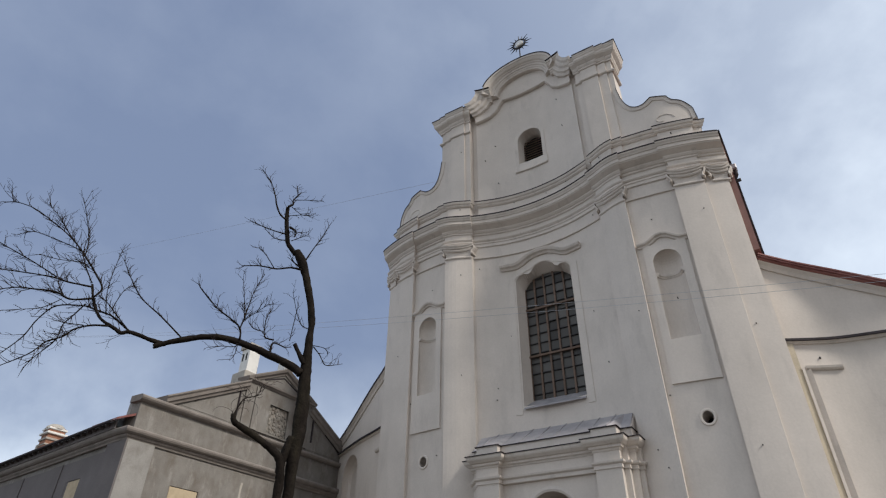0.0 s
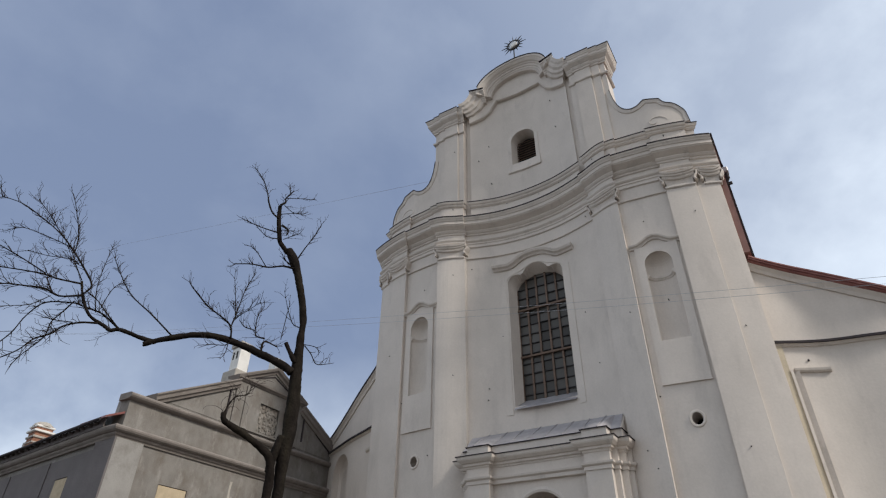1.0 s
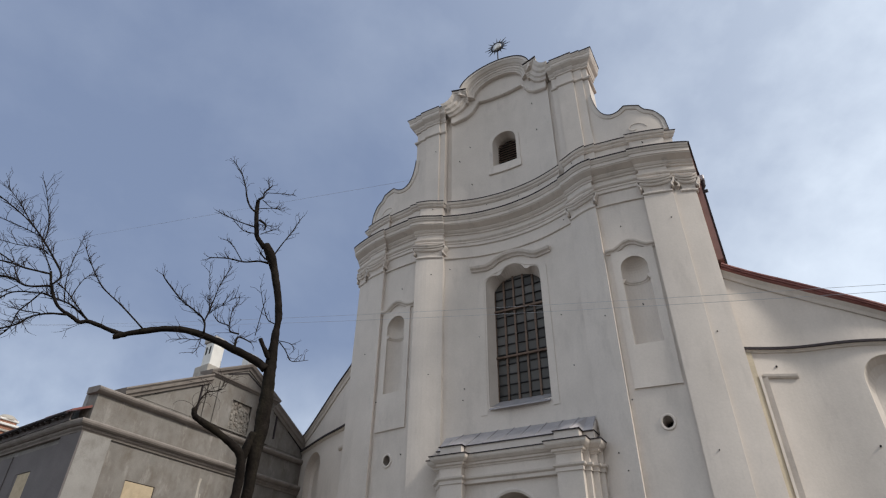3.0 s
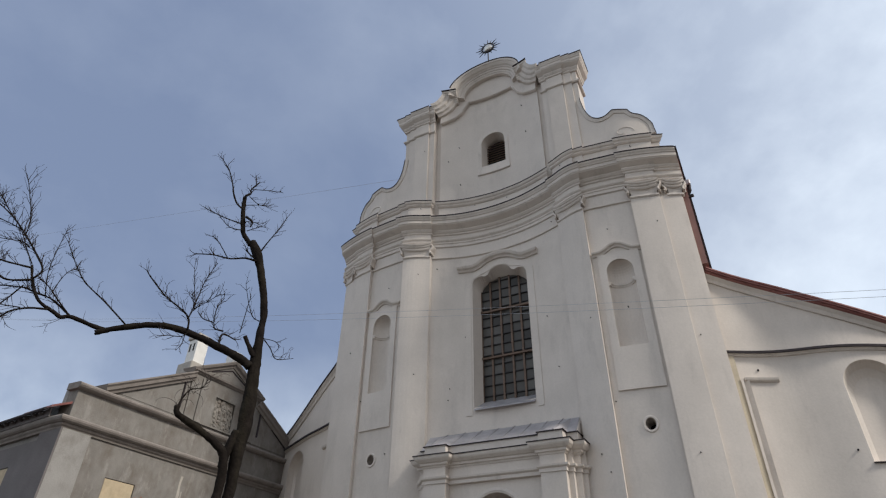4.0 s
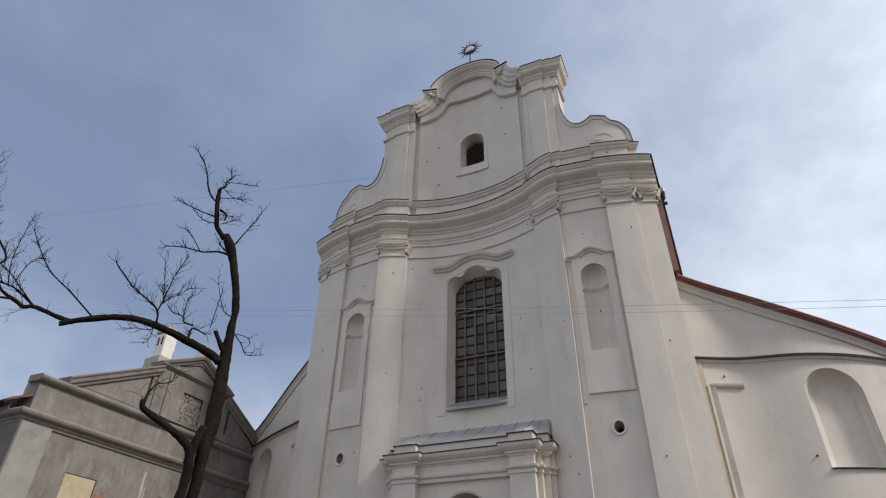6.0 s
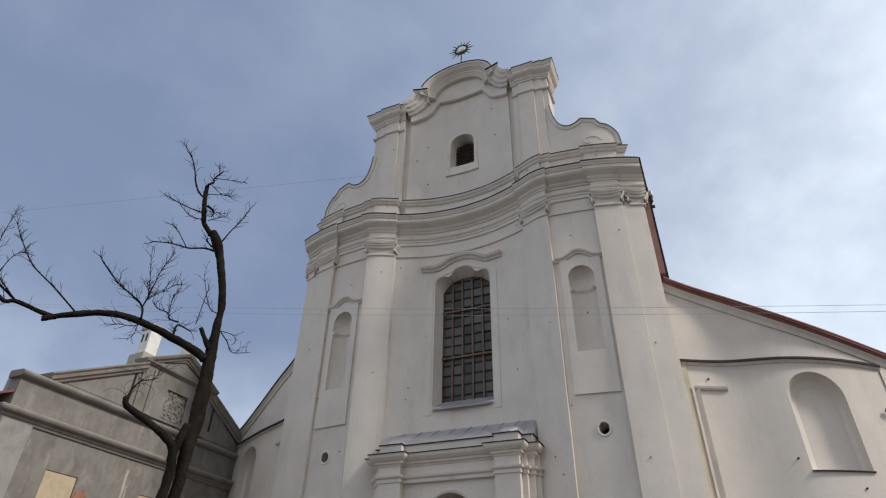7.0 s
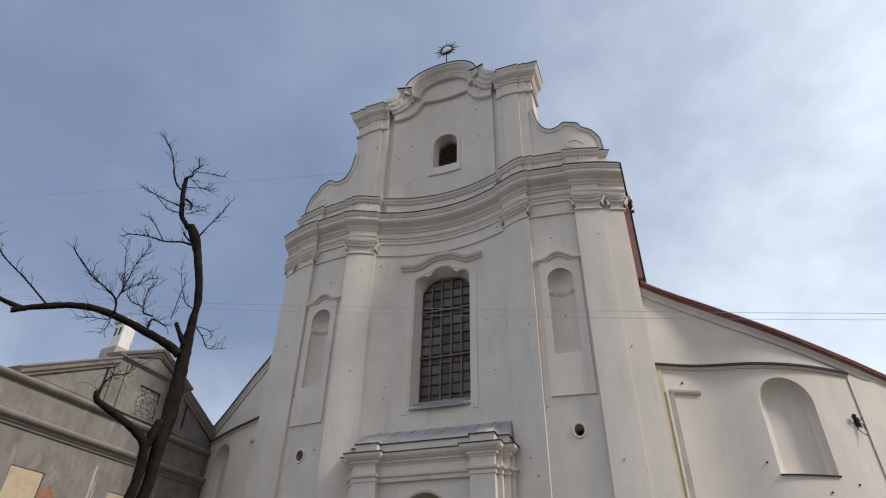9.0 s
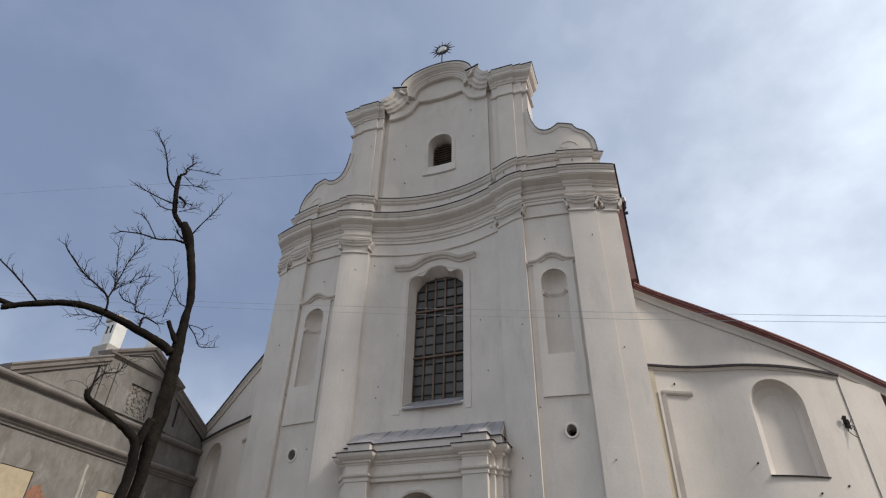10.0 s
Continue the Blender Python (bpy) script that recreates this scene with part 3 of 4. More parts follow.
arch_path = [(-x, z) for x, z in arc(0, GZ, 1.22, 0, 180, 40, 1.02)]
ARCH_P = [(0, -.4), (0, .03), (.05, .05), (.09, .09), (.15, .1), (.17, .14), (.25, .16), (.28, .21), (.31, .22), (.35, .29), (.42, .34), (.46, .36), (.48, .4), (.57, .41), (.59, -.4)]
arch_c = part("arch_cornice", strip(on_crown, arch_path, ARCH_P, step=.2), TRIM, church)
part("flashing", strip(on_crown, [(x * 1.81 / 1.22, GZ + (z - GZ) * 1.61 / 1.02) for x, z in arch_path if z > GZ + .3], [(0, -.9), (0, .44), (.02, .44), (.026, -.9)], step=.2), FLASH, arch_c)
for s in (-1, 1):
    p, q = sorted((s * 1.5, s * 2.05))
    foot = part("arch_foot", strip(on_crown, [(p, 22.98), (q, 22.98)], [(o, d * .9 + .03 if d > 0 else d) for o, d in ARCH_P], (.15, .15)), TRIM, church)
    part("flashing", strip(on_crown, [(p, 23.568), (q, 23.568)], [(0, -.4), (0, .46), (.018, .46), (.025, -.4)], (.15, .15)), FLASH, foot)
    neck = [(2.04, 23.6), (2.14, 23.28), (2.28, 23.02), (2.44, 22.87), (2.62, 22.8)]
    if s < 0:
        neck = [(-x, z) for x, z in neck[::-1]]
    part("neck_moulding", strip(on_crown, neck, [(-.62, -.4), (-.62, .05), (-.52, .09), (-.48, .17), (-.36, .19), (-.3, .27), (-.18, .3), (-.12, .36), (0, .4), (.01, -.4)], step=.08), TRIM, church)

# main window
frame_path = [(-1.36, 8.02), (-1.36, 13.2), (-1.2, 13.45), (-.95, 13.6), (-.6, 13.72), (-.3, 13.9), (0, 13.95), (.3, 13.9), (.6, 13.72), (.95, 13.6), (1.2, 13.45), (1.36, 13.2), (1.36, 8.02)]
win = part("main_window", strip(on_front, frame_path, [(0, 0), (0, .022), (-.22, .022), (-.22, 0)], step=.15), PLASTER, church, "tall window with three-lobed head and iron grille")
hood = [(.0, 14.1), (.3, 14.07), (.55, 13.97), (.8, 13.8), (1.0, 13.72), (1.6, 13.72)]
path = [(-x, z) for x, z in hood[::-1]] + hood[1:]
part("window_hood", strip(on_front, path, [(-.08, 0), (-.08, .06), (-.02, .1), (.02, .18), (.1, .22), (.13, .22), (.16, 0)], step=.1), TRIM, win)
bm = bmesh.new()
prism([[(-1.06, y, z) for y, z in ((1.1, 8.5), (.44, 8.17), (.44, 8.2), (1.1, 8.64))], [(1.06, y, z) for y, z in ((1.1, 8.5), (.44, 8.17), (.44, 8.2), (1.1, 8.64))]], bm)
part("window_sill", bm, ZINC, win, "grey sheet-metal sill")
COLS, ROWS_N = 5, 14
Z0, Z1, HW = 8.45, 13.7, .97
pw, ph = 2 * HW / COLS, (Z1 - Z0) / ROWS_N
pane_me = None
for i in range(COLS):
    for j in range(ROWS_N):
        m = pose(-HW + (i + .5) * pw, 1.12, Z0 + (j + .5) * ph, random.uniform(-1.5, 1.5), 0, random.uniform(-1.5, 1.5))
        if pane_me is None:
            ob = part("pane", box(-pw / 2, pw / 2, -.004, .004, -ph / 2, ph / 2), GLASS, win)
            pane_me = ob.data
        else:
            ob = new("pane", pane_me)
            ob.parent = win
        ob.matrix_basis = m
for i in range(COLS + 1):
    u = -HW + i * pw
    part("window_bar", box(u - .034, u + .034, 1.05, 1.1, Z0, Z1), GRILLE, win)
for j in range(ROWS_N + 1):
    z = Z0 + j * ph
    part("glazing_bar", box(-HW, HW, 1.065, 1.105, z - .014, z + .014), IRON, win)
for z in (10.2, 12.05):
    part("cross_bar", box(-HW, HW, 1.0, 1.075, z - .034, z + .034), GRILLE, win)

# portal
portal = part("portal", band(on_portal, -1.6, 1.6, 4.9, 5.8, -.6, .5), PLASTER, church, "projecting church portal with stepped pilasters")
cut(portal, [prism([[(x, -1.4, z) for x, z in door_path], [(x, 2.6, z) for x, z in door_path]])])
for a, b in ((-1.6, -.76), (.76, 1.6)):
    part("portal_wall", band(on_portal, a, b, 0, 4.9, -.6, .5), PLASTER, portal)


def wrap(u0, u1, d, z0, profile, back=.35):
    """Runs a moulding of (up, out) round the front and both ends of a block that stands d proud of the wall."""
    return prism([[(u0 - e, back, z0 + o) for o, e in profile], [(u0 - e, -d - e, z0 + o) for o, e in profile],
                  [(u1 + e, -d - e, z0 + o) for o, e in profile], [(u1 + e, back, z0 + o) for o, e in profile]])


P_ARCHI = [(0, -.06), (0, .03), (.1, .03), (.11, .055), (.14, .09), (.19, .1), (.21, .02), (.21, -.06)]
P_CORN = [(0, -.06), (0, .02), (.05, .04), (.07, .09), (.13, .1), (.15, .15), (.22, .22), (.26, .24), (.33, .25), (.34, -.06)]
P_FLASH = [(0, -.06), (0, .275), (.025, .275), (.05, -.06)]
P_EDGE = [(0, -.06), (0, .045), (.02, .045), (.03, -.06)]
blocks = [(-1.5, 1.5, .58, True)]
for s in (-1, 1):
    for u1, d, crowned in ((2.19, .8, True), (2.34, .6, False), (2.5, .42, True), (2.62, .24, False)):
        a, b = sorted((s * (1.47 + .05 * (.8 - d)), s * u1))
        blocks.append((a, b, d, crowned))
for u0, u1, d, crowned in blocks:
    low = 5.66 if u0 < 0 < u1 else 0
    body = part("portal_entablature" if low else "portal_pilaster", box(u0, u1, -d, .45, low, 6.78 if crowned else 6.3), PLASTER, portal)
    part("portal_architrave", wrap(u0, u1, d, 5.67, P_ARCHI), TRIM, body)
    if crowned:
        part("portal_cornice", wrap(u0, u1, d, 6.13, P_CORN), TRIM, body)
        part("flashing", wrap(u0, u1, d, 6.455, P_FLASH), FLASH, body)
        part("attic_edge", wrap(u0, u1, d, 6.77, P_EDGE), FLASH, body)
# sloping sheet roof from the portal's front back to the wall
for k in range(9):
    u0, u1 = -2.5 + 5.0 * k / 9, -2.5 + 5.0 * (k + 1) / 9
    loops = []
    for u in (u0 + .008, (u0 + u1) / 2, u1 - .008):
        f = -.83 if 1.45 < abs(u) < 2.2 else (-.61 if abs(u) < 1.5 else -.45)
        w = curve_value(FRONT, abs(u)) + .03
        loops.append([(u, f, 6.79), (u, f, 6.805), (u, w, 7.3 + .32 * (w + .1)), (u, w, 7.27 + .32 * (w + .1))])
    part("roof_sheet", prism(loops), ZINC, portal, "grey sheet-metal roof strip")
    if k:
        w = curve_value(FRONT, abs(u0)) + .03
        f = -.83 if 1.45 < abs(u0) < 2.2 else (-.61 if abs(u0) < 1.5 else -.45)
        part("roof_seam", tube([(u0, f, 6.81), (u0, w, 7.315 + .32 * (w + .1))], [.014, .014], 6), ZINC, portal)
for s in (-1, 1):
    # plastered cheek closing the end of the portal's roof
    w = curve_value(FRONT, 2.5) + .05
    side = [(-.42, 6.5), (-.42, 6.79), (w, 7.32), (w, 6.5)]
    part("roof_cheek", prism([[(s * 2.44, y, z) for y, z in side], [(s * 2.515, y, z) for y, z in side]]), PLASTER, portal)
part("door_archivolt", strip(on_portal, [(-.76, 0)] + [(x, z) for x, z in arc(0, 4.58, .76, 180, 0, 24)] + [(.76, 0)], [(0, .48), (0, .53), (.06, .55), (.14, .52), (.14, .48)], step=.15), TRIM, portal)
door = part("church_door", box(-1, 1, .62, .7, 0, 5.6), GRILLE, portal, "dark brown wooden door leaf")
for u in (-.5, .5):
    for z in (.4, 1.9, 3.4):
        part("door_panel", box(u - .32, u + .32, .58, .62, z, z + 1.2, bevel=.02), GRILLE, door)

# ---- side wings ----
def verge(u):
    return curve_value([(6.2, 11.88), (7.0, 11.5), (8.25, 10.94), (9.6, 10.2), (11.1, 9.58), (12.7, 9.12), (13.8, 8.83), (15, 8.5)], abs(u))


for s, surf, end in ((1, on_wing_r, 13.58), (-1, on_wing_l, 12.9)):
    w = part("wing_wall", band(surf, s * 6.65, s * end, 0, lambda u: verge(u) - .1, -.8, 0, n=60), PLASTER, church)
    hollow = [(-.74, 5.7), (.74, 5.7), (.74, 7.7)] + arc(0, 7.7, .74, 0, 180, 16)[1:]
    cut(w, [prism([[surf(10.2 * s + x * k, 5.7 + (z - 5.7) * (.5 + k / 2), d) for x, z in hollow] for k, d in ((1.0, .3), (1.0, 0), (.98, -.14), (.9, -.34), (.74, -.46))])])
    line = [(6.9 + (end + .55 - 6.9) * i / 40, verge(6.9 + (end + .55 - 6.9) * i / 40)) for i in range(41)]
    if s < 0:
        line = [(-x, z) for x, z in line[::-1]]
    part("eaves_moulding", strip(surf, line, [(-.32, 0), (-.32, .05), (-.22, .1), (-.12, .2), (-.12, 0)], step=.3), TRIM, w)
    if s > 0:
        part("roof_verge", strip(surf, line, [(-.12, -6), (-.12, .2), (-.08, .26), (-.04, .26), (-.03, .31), (.02, .31), (.03, .34), (.07, .34), (.08, .26), (.08, -6)], step=.3), RED, w, "red-brown sheet-metal roof edge")
    else:
        part("roof_verge", strip(surf, line, [(-.1, -6), (-.1, .1), (-.02, .16), (.02, .18), (.04, .18), (.05, -6)], step=.3), FLASH, w, "dark sheet-metal roof edge")
    a = [(6.7 + (12.3 - 6.7) * i / 30, 8.76) for i in range(31)]
    if s < 0:
        a = [(-x, z) for x, z in a[::-1]]
    part("wing_string", strip(surf, a, [(-.05, 0), (-.05, .04), (0, .08), (.02, .1), (.02, 0)], step=.2), TRIM, w)
    part("flashing", strip(surf, a, [(.02, 0), (.02, .16), (.085, .16), (.1, 0)], step=.2), FLASH, w)
    a, b = sorted((s * 9.45, s * 10.98))
    part("niche_sill", strip(surf, [(a, 5.66), (b, 5.66)], [(0, -.1), (0, .07), (.025, .07), (.05, -.1)]), FLASH, w)
    # raised frame corner beside the body
    a, b = sorted((s * 6.99, s * 7.06))
    part("frame_strip", band(surf, a, b, 0, 8.0, 0, .1), TRIM, w)
    # the strip's hollow, sloping out to a sharp edge
    part("frame_hollow", prism([[surf(s * 7.06, z, .01), surf(s * 7.2, z, .1), surf(s * 7.2, z, -.05), surf(s * 7.06, z, -.05)] for z in (0, 7.98)]), TRIM, w)
    a, b = sorted((s * 7.1, s * 7.95))
    part("frame_head", strip(surf, [(a, 7.95), (b, 7.95)], [(0, 0), (0, .05), (.04, .1), (.1, .12), (.12, 0)]), TRIM, w)
    # corner strip beside the body, its sunlit look put into the cream colour
    a, b = sorted((s * 6.7, s * 6.98))
    part("corner_strip", band(surf, a, b, 0, 8.72, 0, .06), CREAM, w, "beige plaster strip with warm light in its colour")
    a, b = sorted((s * 12.25, s * 12.36))
    part("end_strip", band(surf, a, s * end if s > 0 else b, 0, 8.7, 0, .06), PLASTER, w) if s > 0 else None

part("side_wall", box(13.4, 18, 5.4, 14, 0, 8.5), CEMENT_TRIM, church, "dull brown rendered wall set back beside the wing")

# nave behind the front
nave = part("nave_wall", box(-6.98, 7.06, 1.55, 32, 0, 16.0), PINK, church, "red rendered nave wall behind the front")
bm = bmesh.new()
prism([[(-7.1, y, 16.0), (7.1, y, 16.0), (7.1, y, 16.05), (0, y, 21.5), (-7.1, y, 16.05)] for y in (1.9, 32)], bm)
part("nave_roof", bm, RED, church)
part("edge_sheet", box(7.05, 7.11, 1.5, 1.6, 9, 16.1), FLASH, church)

# anchor holes and stubs left in the plaster
for u, z in ((-5.9, 10.9), (-3.0, 9.5), (-1.9, 9.0), (-1.36, 10.9), (-.95, 15.0), (.75, 15.1), (1.75, 11.0), (2.0, 9.1), (-1.95, 8.6), (3.35, 10.2), (4.3, 13.4), (4.5, 10.4), (3.7, 7.5),
             (5.9, 13.3), (6.3, 9.2), (-4.3, 13.3), (-3.0, 13.6), (-3.95, 6.9), (-5.2, 8.9), (2.3, 14.7), (-2.4, 13.9), (5.6, 5.9), (3.1, 6.1), (3.3, 5.6)):
    p = on_front(u, z, .0)
    d = .15 if 2.6 < abs(u) < 3.62 or 5.23 < abs(u) < 6.15 else (.07 if abs(u) > 6.15 else .0)
    part("anchor_stub", tube([(p[0], p[1] + .05, z), (p[0], p[1] - d - .035, z)], [.02, .016], 7), IRON, church)
for u, z in ((-2.0, 19.5), (-1.55, 20.3), (-1.5, 18.1), (1.6, 19.9), (1.5, 21.6), (-3.0, 20.2), (-.9, 16.85), (.5, 16.8), (3.0, 16.8), (-3.0, 16.8), (5.6, 16.75), (1.4, 16.9)):
    p = on_upper(u, z, 0) if z > 17.4 else on_front(u, z, 0)
    d = .18 if abs(u) > 2.43 else .04
    part("anchor_stub", tube([(p[0], p[1] + .05, z), (p[0], p[1] - d - .03, z)], [.02, .016], 7), IRON, church)
for u, z in ((7.5, 8.3), (10.6, 5.25), (11.4, 5.5), (9.2, 6.0)):
    p = on_wing_r(u, z, 0)
    part("anchor_stub", tube([(p[0], p[1] + .05, z), (p[0], p[1] - .05, z)], [.03, .025], 7), IRON, church)
# spiral relief on each volute
for s in (-1, 1):
    curl = [(s * (5.45 + (.42 - .036 * k) * math.cos(k * .52)), 17.75 + (.3 - .024 * k) * math.sin(k * .52)) for k in range(11)]
    part("volute_relief", strip(on_upper, curl if s > 0 else curl[::-1], [(-.02, 0), (-.012, .02), (.012, .02), (.02, 0)], step=.1), TRIM, church)
# rainwater hopper and pipe at the corner of the front
hop = part("rain_hopper", box(6.9, 7.2, .82, 1.1, 15.2, 15.42, bevel=.03), ZINC, church, "grey sheet-metal rainwater hopper")
part("pipe_bend", tube([(7.12, .95, 15.22), (7.12, .95, 15.0), (7.0, 1.0, 14.8), (6.9, 1.1, 14.66)], [.06, .06, .055, .05], 10), FLASH, hop)
part("pipe_bracket", box(6.98, 7.2, .98, 1.04, 14.74, 14.86, bevel=.01), IRON, hop)

# ---- broken lamp on the wing wall ----
lx, ly, lz = on_wing_r(12.0, 7.3, 0)
lamp = thing("wall_lamp", "dark broken lamp fitting with loose wires on the wing wall", "lamp", (lx, ly, lz))
part("back_plate", box(-.09, .09, -.06, .02, -.14, .12, bevel=.02), IRON, lamp)
part("lamp_arm", tube([(0, -.04, 0), (-.03, -.14, .04), (-.05, -.19, .1)], [.03, .025, .025], 8), IRON, lamp)
bm = bmesh.new()
bmesh.ops.create_cone(bm, segments=14, radius1=.07, radius2=.045, depth=.12, cap_ends=True, matrix=pose(-.05, -.2, .12, 20, 15))
part("socket", bm, IRON, lamp)
for k in range(5):
    rr = random.Random(30 + k)
    pts = [Vector((0, -.05, -.05))]
    for _ in range(6):
        pts.append(pts[-1] + Vector((rr.uniform(-.06, .09), rr.uniform(-.05, .02), rr.uniform(-.1, .05))))
    part("loose_wire", tube(pts, [.012] * 7, 5), IRON, lamp)

# ---- glory finial ----
fin = thing("roof_finial", "dark iron sunburst finial with a bright round centre on the gable", "finial", (0, .5, 24.7))


def fpart(name, bm, mat, label=""):
    bmesh.ops.transform(bm, matrix=Matrix.Translation((0, -.5, -24.7)), verts=bm.verts)
    return part(name, bm, mat, fin, label)


fpart("pole", tube([(0, .5, 24.5), (0, .5, 26.4)], [.04, .03], 8), IRON)
bm = bmesh.new()
bmesh.ops.create_uvsphere(bm, u_segments=20, v_segments=12, radius=.24, matrix=Matrix.Translation((0, .5, 26.68)) @ Matrix.Diagonal((1, .5, 1, 1)))
fpart("disc", bm, SILVER, "bright metal disc")
fpart("ring", tube([(.31 * math.cos(a * math.tau / 24), .5, 26.68 + .31 * math.sin(a * math.tau / 24)) for a in range(25)], [.045] * 25, 8), IRON)
for k in range(16):
    a = k * math.tau / 16
    r = .68 if k % 2 == 0 else .55
    fpart("ray", tube([(q * math.cos(a), .5, 26.68 + q * math.sin(a)) for q in (.3, r)], [.035, .008], 6), IRON)

# ---- old house ----
HX, HY0, HY1, HC = -11.5, -6.5, 5.4, -.58
house = thing("old_house", "unfinished grey cement-rendered house with stepped pediment gable", "house", (HX, HY0, 0))


def on_gable(u, v, d):
    return (HX + d, u, v)


def on_side(u, v, d):
    return (u, HY0 - d, v)


def hpart(name, bm, mat, parent=None, label=""):
    # the long side runs back a little askew to the gable
    for v in bm.verts:
        v.co.y += .11 * max(0, HX - .5 - v.co.x)
    bmesh.ops.transform(bm, matrix=Matrix.Translation((-HX, -HY0, 0)), verts=bm.verts)
    return part(name, bm, mat, parent or house, label)


hw = hpart("house_wall", box(-26, HX, HY0, HY1, 0, 7.3), CEMENT)
W_BOARDS = [(-4.62, 4.0, -3.5, 5.95), (-1.0, 4.0, .2, 5.95), (1.9, 4.0, 2.9, 5.95)]
cut(hw, [box(HX - .3, HX + .5, a, c, b, e) for a, b, c, e in W_BOARDS] + [box(a, a + 1.0, HY0 - .5, HY0 + .3, 3.8, 6.1) for a in (-14.85, -17.7, -20.8)])
for a, b, c, e in W_BOARDS:
    hpart("window_board", box(HX - .05, HX - .02, a + .02, c - .02, b + .02, e - .02), BOARD, None, "pale chipboard closing a window")
for a in (-14.85, -17.7, -20.8):
    hpart("window_board", box(a + .02, a + .98, HY0 + .0, HY0 + .04, 3.82, 6.08), BOARD, None, "pale chipboard closing a window")
# the long side below its cornice is coloured darker than the gable
side = hpart("side_panel", band(on_side, -26, HX - 1.06, 0, 6.75, -.02, .02, n=1), CEMENT_DARK, None, "dark render tone on the long side wall")
cut(side, [box(a - 0, a + 1.0, HY0 - .5, HY0 + .3, 3.8, 6.1) for a in (-14.85, -17.7, -20.8)])
# parapet over the gable wall
par = hpart("parapet", box(HX - .5, HX - .04, HY0 + .1, HY1, 7.2, 8.33), CEMENT)
HC_P = [(0, -.03), (0, .05), (.05, .07), (.09, .12), (.12, .135), (.15, .135), (.16, .19), (.2, .25), (.25, .28), (.3, .285), (.34, .26), (.36, .2), (.37, -.03)]
hpart("gable_eaves_cornice", strip(on_gable, [(HY0, 6.95), (HY1, 6.95)], HC_P, (1, 0)), CEMENT_TRIM)
hpart("side_eaves_cornice", strip(on_side, [(-26, 6.95), (HX, 6.95)], HC_P, (0, 1)), CEMENT_TRIM)
hpart("parapet_coping", strip(on_gable, [(HY0 - .02, 8.22), (HY1, 8.22)], [(0, -.03), (.01, .05), (.05, .12), (.1, .155), (.15, .16), (.19, .12), (.21, .04), (.22, -.5), (0, -.5)]), CEMENT_TRIM)
# one corner pilaster: coloured pale on the gable face, dark on the side face
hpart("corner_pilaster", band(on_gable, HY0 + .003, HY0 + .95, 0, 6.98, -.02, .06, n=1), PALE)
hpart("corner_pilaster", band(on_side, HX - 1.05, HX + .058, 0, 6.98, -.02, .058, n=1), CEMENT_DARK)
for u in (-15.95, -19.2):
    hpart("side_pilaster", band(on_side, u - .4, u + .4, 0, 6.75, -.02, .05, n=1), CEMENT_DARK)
# pediment
RB, RT = 8.55, 10.25
ped_wall = hpart("pediment", prism([[(x, HC - 4.95, RB), (x, HC + 4.95, RB), (x, HC + 1.82, RT), (x, HC - 1.82, RT)] for x in (HX - .45, HX - .06)]), CEMENT)
hpart("pediment_base", box(HX - .45, HX - .075, HC - 4.95, HC + 4.95, 8.3, 8.56), CEMENT)
RAKE = [(-.28, -.06), (-.28, .02), (-.2, .05), (-.16, .12), (-.06, .14), (0, .2), (.05, .2), (.06, -.5), (-.05, -.5)]
for s in (-1, 1):
    p = [(HC + s * 5.1, RB + .02), (HC + s * 1.8, RT + .02)]
    hpart("raking_cornice", strip(on_gable, p if s < 0 else p[::-1], RAKE, step=.6), CEMENT_TRIM)
    # near-black raised strip draws the shade of a groove in the pediment
    p = [(HC + s * 3.9, RB + .32), (HC + s * 2.05, RT - .36), (HC + s * 2.05, RB + .32)]
    hpart("sunk_moulding", strip(on_gable, p, [(-.02, -.06), (-.02, 0.0), (.03, .0), (.03, -.06)], step=.6), FLASH)
blk = hpart("pediment_block", box(HX - .5, HX - .0, HC - 1.8, HC + 1.8, RB, 10.32), CEMENT)
for ob in (blk, ped_wall):
    cut(ob, [box(HX - .13, HX + .3, HC - .5, HC + .55, 8.62, 9.75)])
hpart("block_cornice", strip(on_gable, [(HC - 1.8, 10.3), (HC + 1.8, 10.3)], [(0, -.5), (0, .03), (.05, .08), (.08, .14), (.14, .16), (.16, -.5)], (1, 1)), CEMENT_TRIM)
hpart("top_pediment", prism([[(x, HC - 1.75, 10.4), (x, HC + 1.75, 10.4), (x, HC, 11.25)] for x in (HX - .45, HX - .02)]), CEMENT)
for s in (-1, 1):
    p = [(HC + s * 1.95, 10.42), (HC, 11.38)]
    hpart("raking_cornice", strip(on_gable, p if s < 0 else p[::-1], [(-.2, -.05), (-.2, .03), (-.12, .06), (-.08, .14), (0, .18), (.04, .18), (.05, -.5), (-.05, -.5)], step=.6), CEMENT_TRIM)
    # the same groove shade, drawn as a dark strip on the top pediment
    p = [(HC + s * 1.0, 10.62), (HC, 11.02)]
    hpart("sunk_moulding", strip(on_gable, p if s < 0 else p[::-1], [(-.02, -.06), (-.02, .0), (.03, .0), (.03, -.06)], step=.6), FLASH)
    # pilaster strips on the block
    hpart("block_pilaster", band(on_gable, HC + s * 1.05, HC + s * 1.35, RB, 10.2, -.02, .06, n=1), CEMENT)
pan = hpart("rubble_panel", box(HX - .2, HX - .1, HC - .498, HC + .548, 8.622, 9.748), RUBBLE, None, "rough unplastered rubble panel")
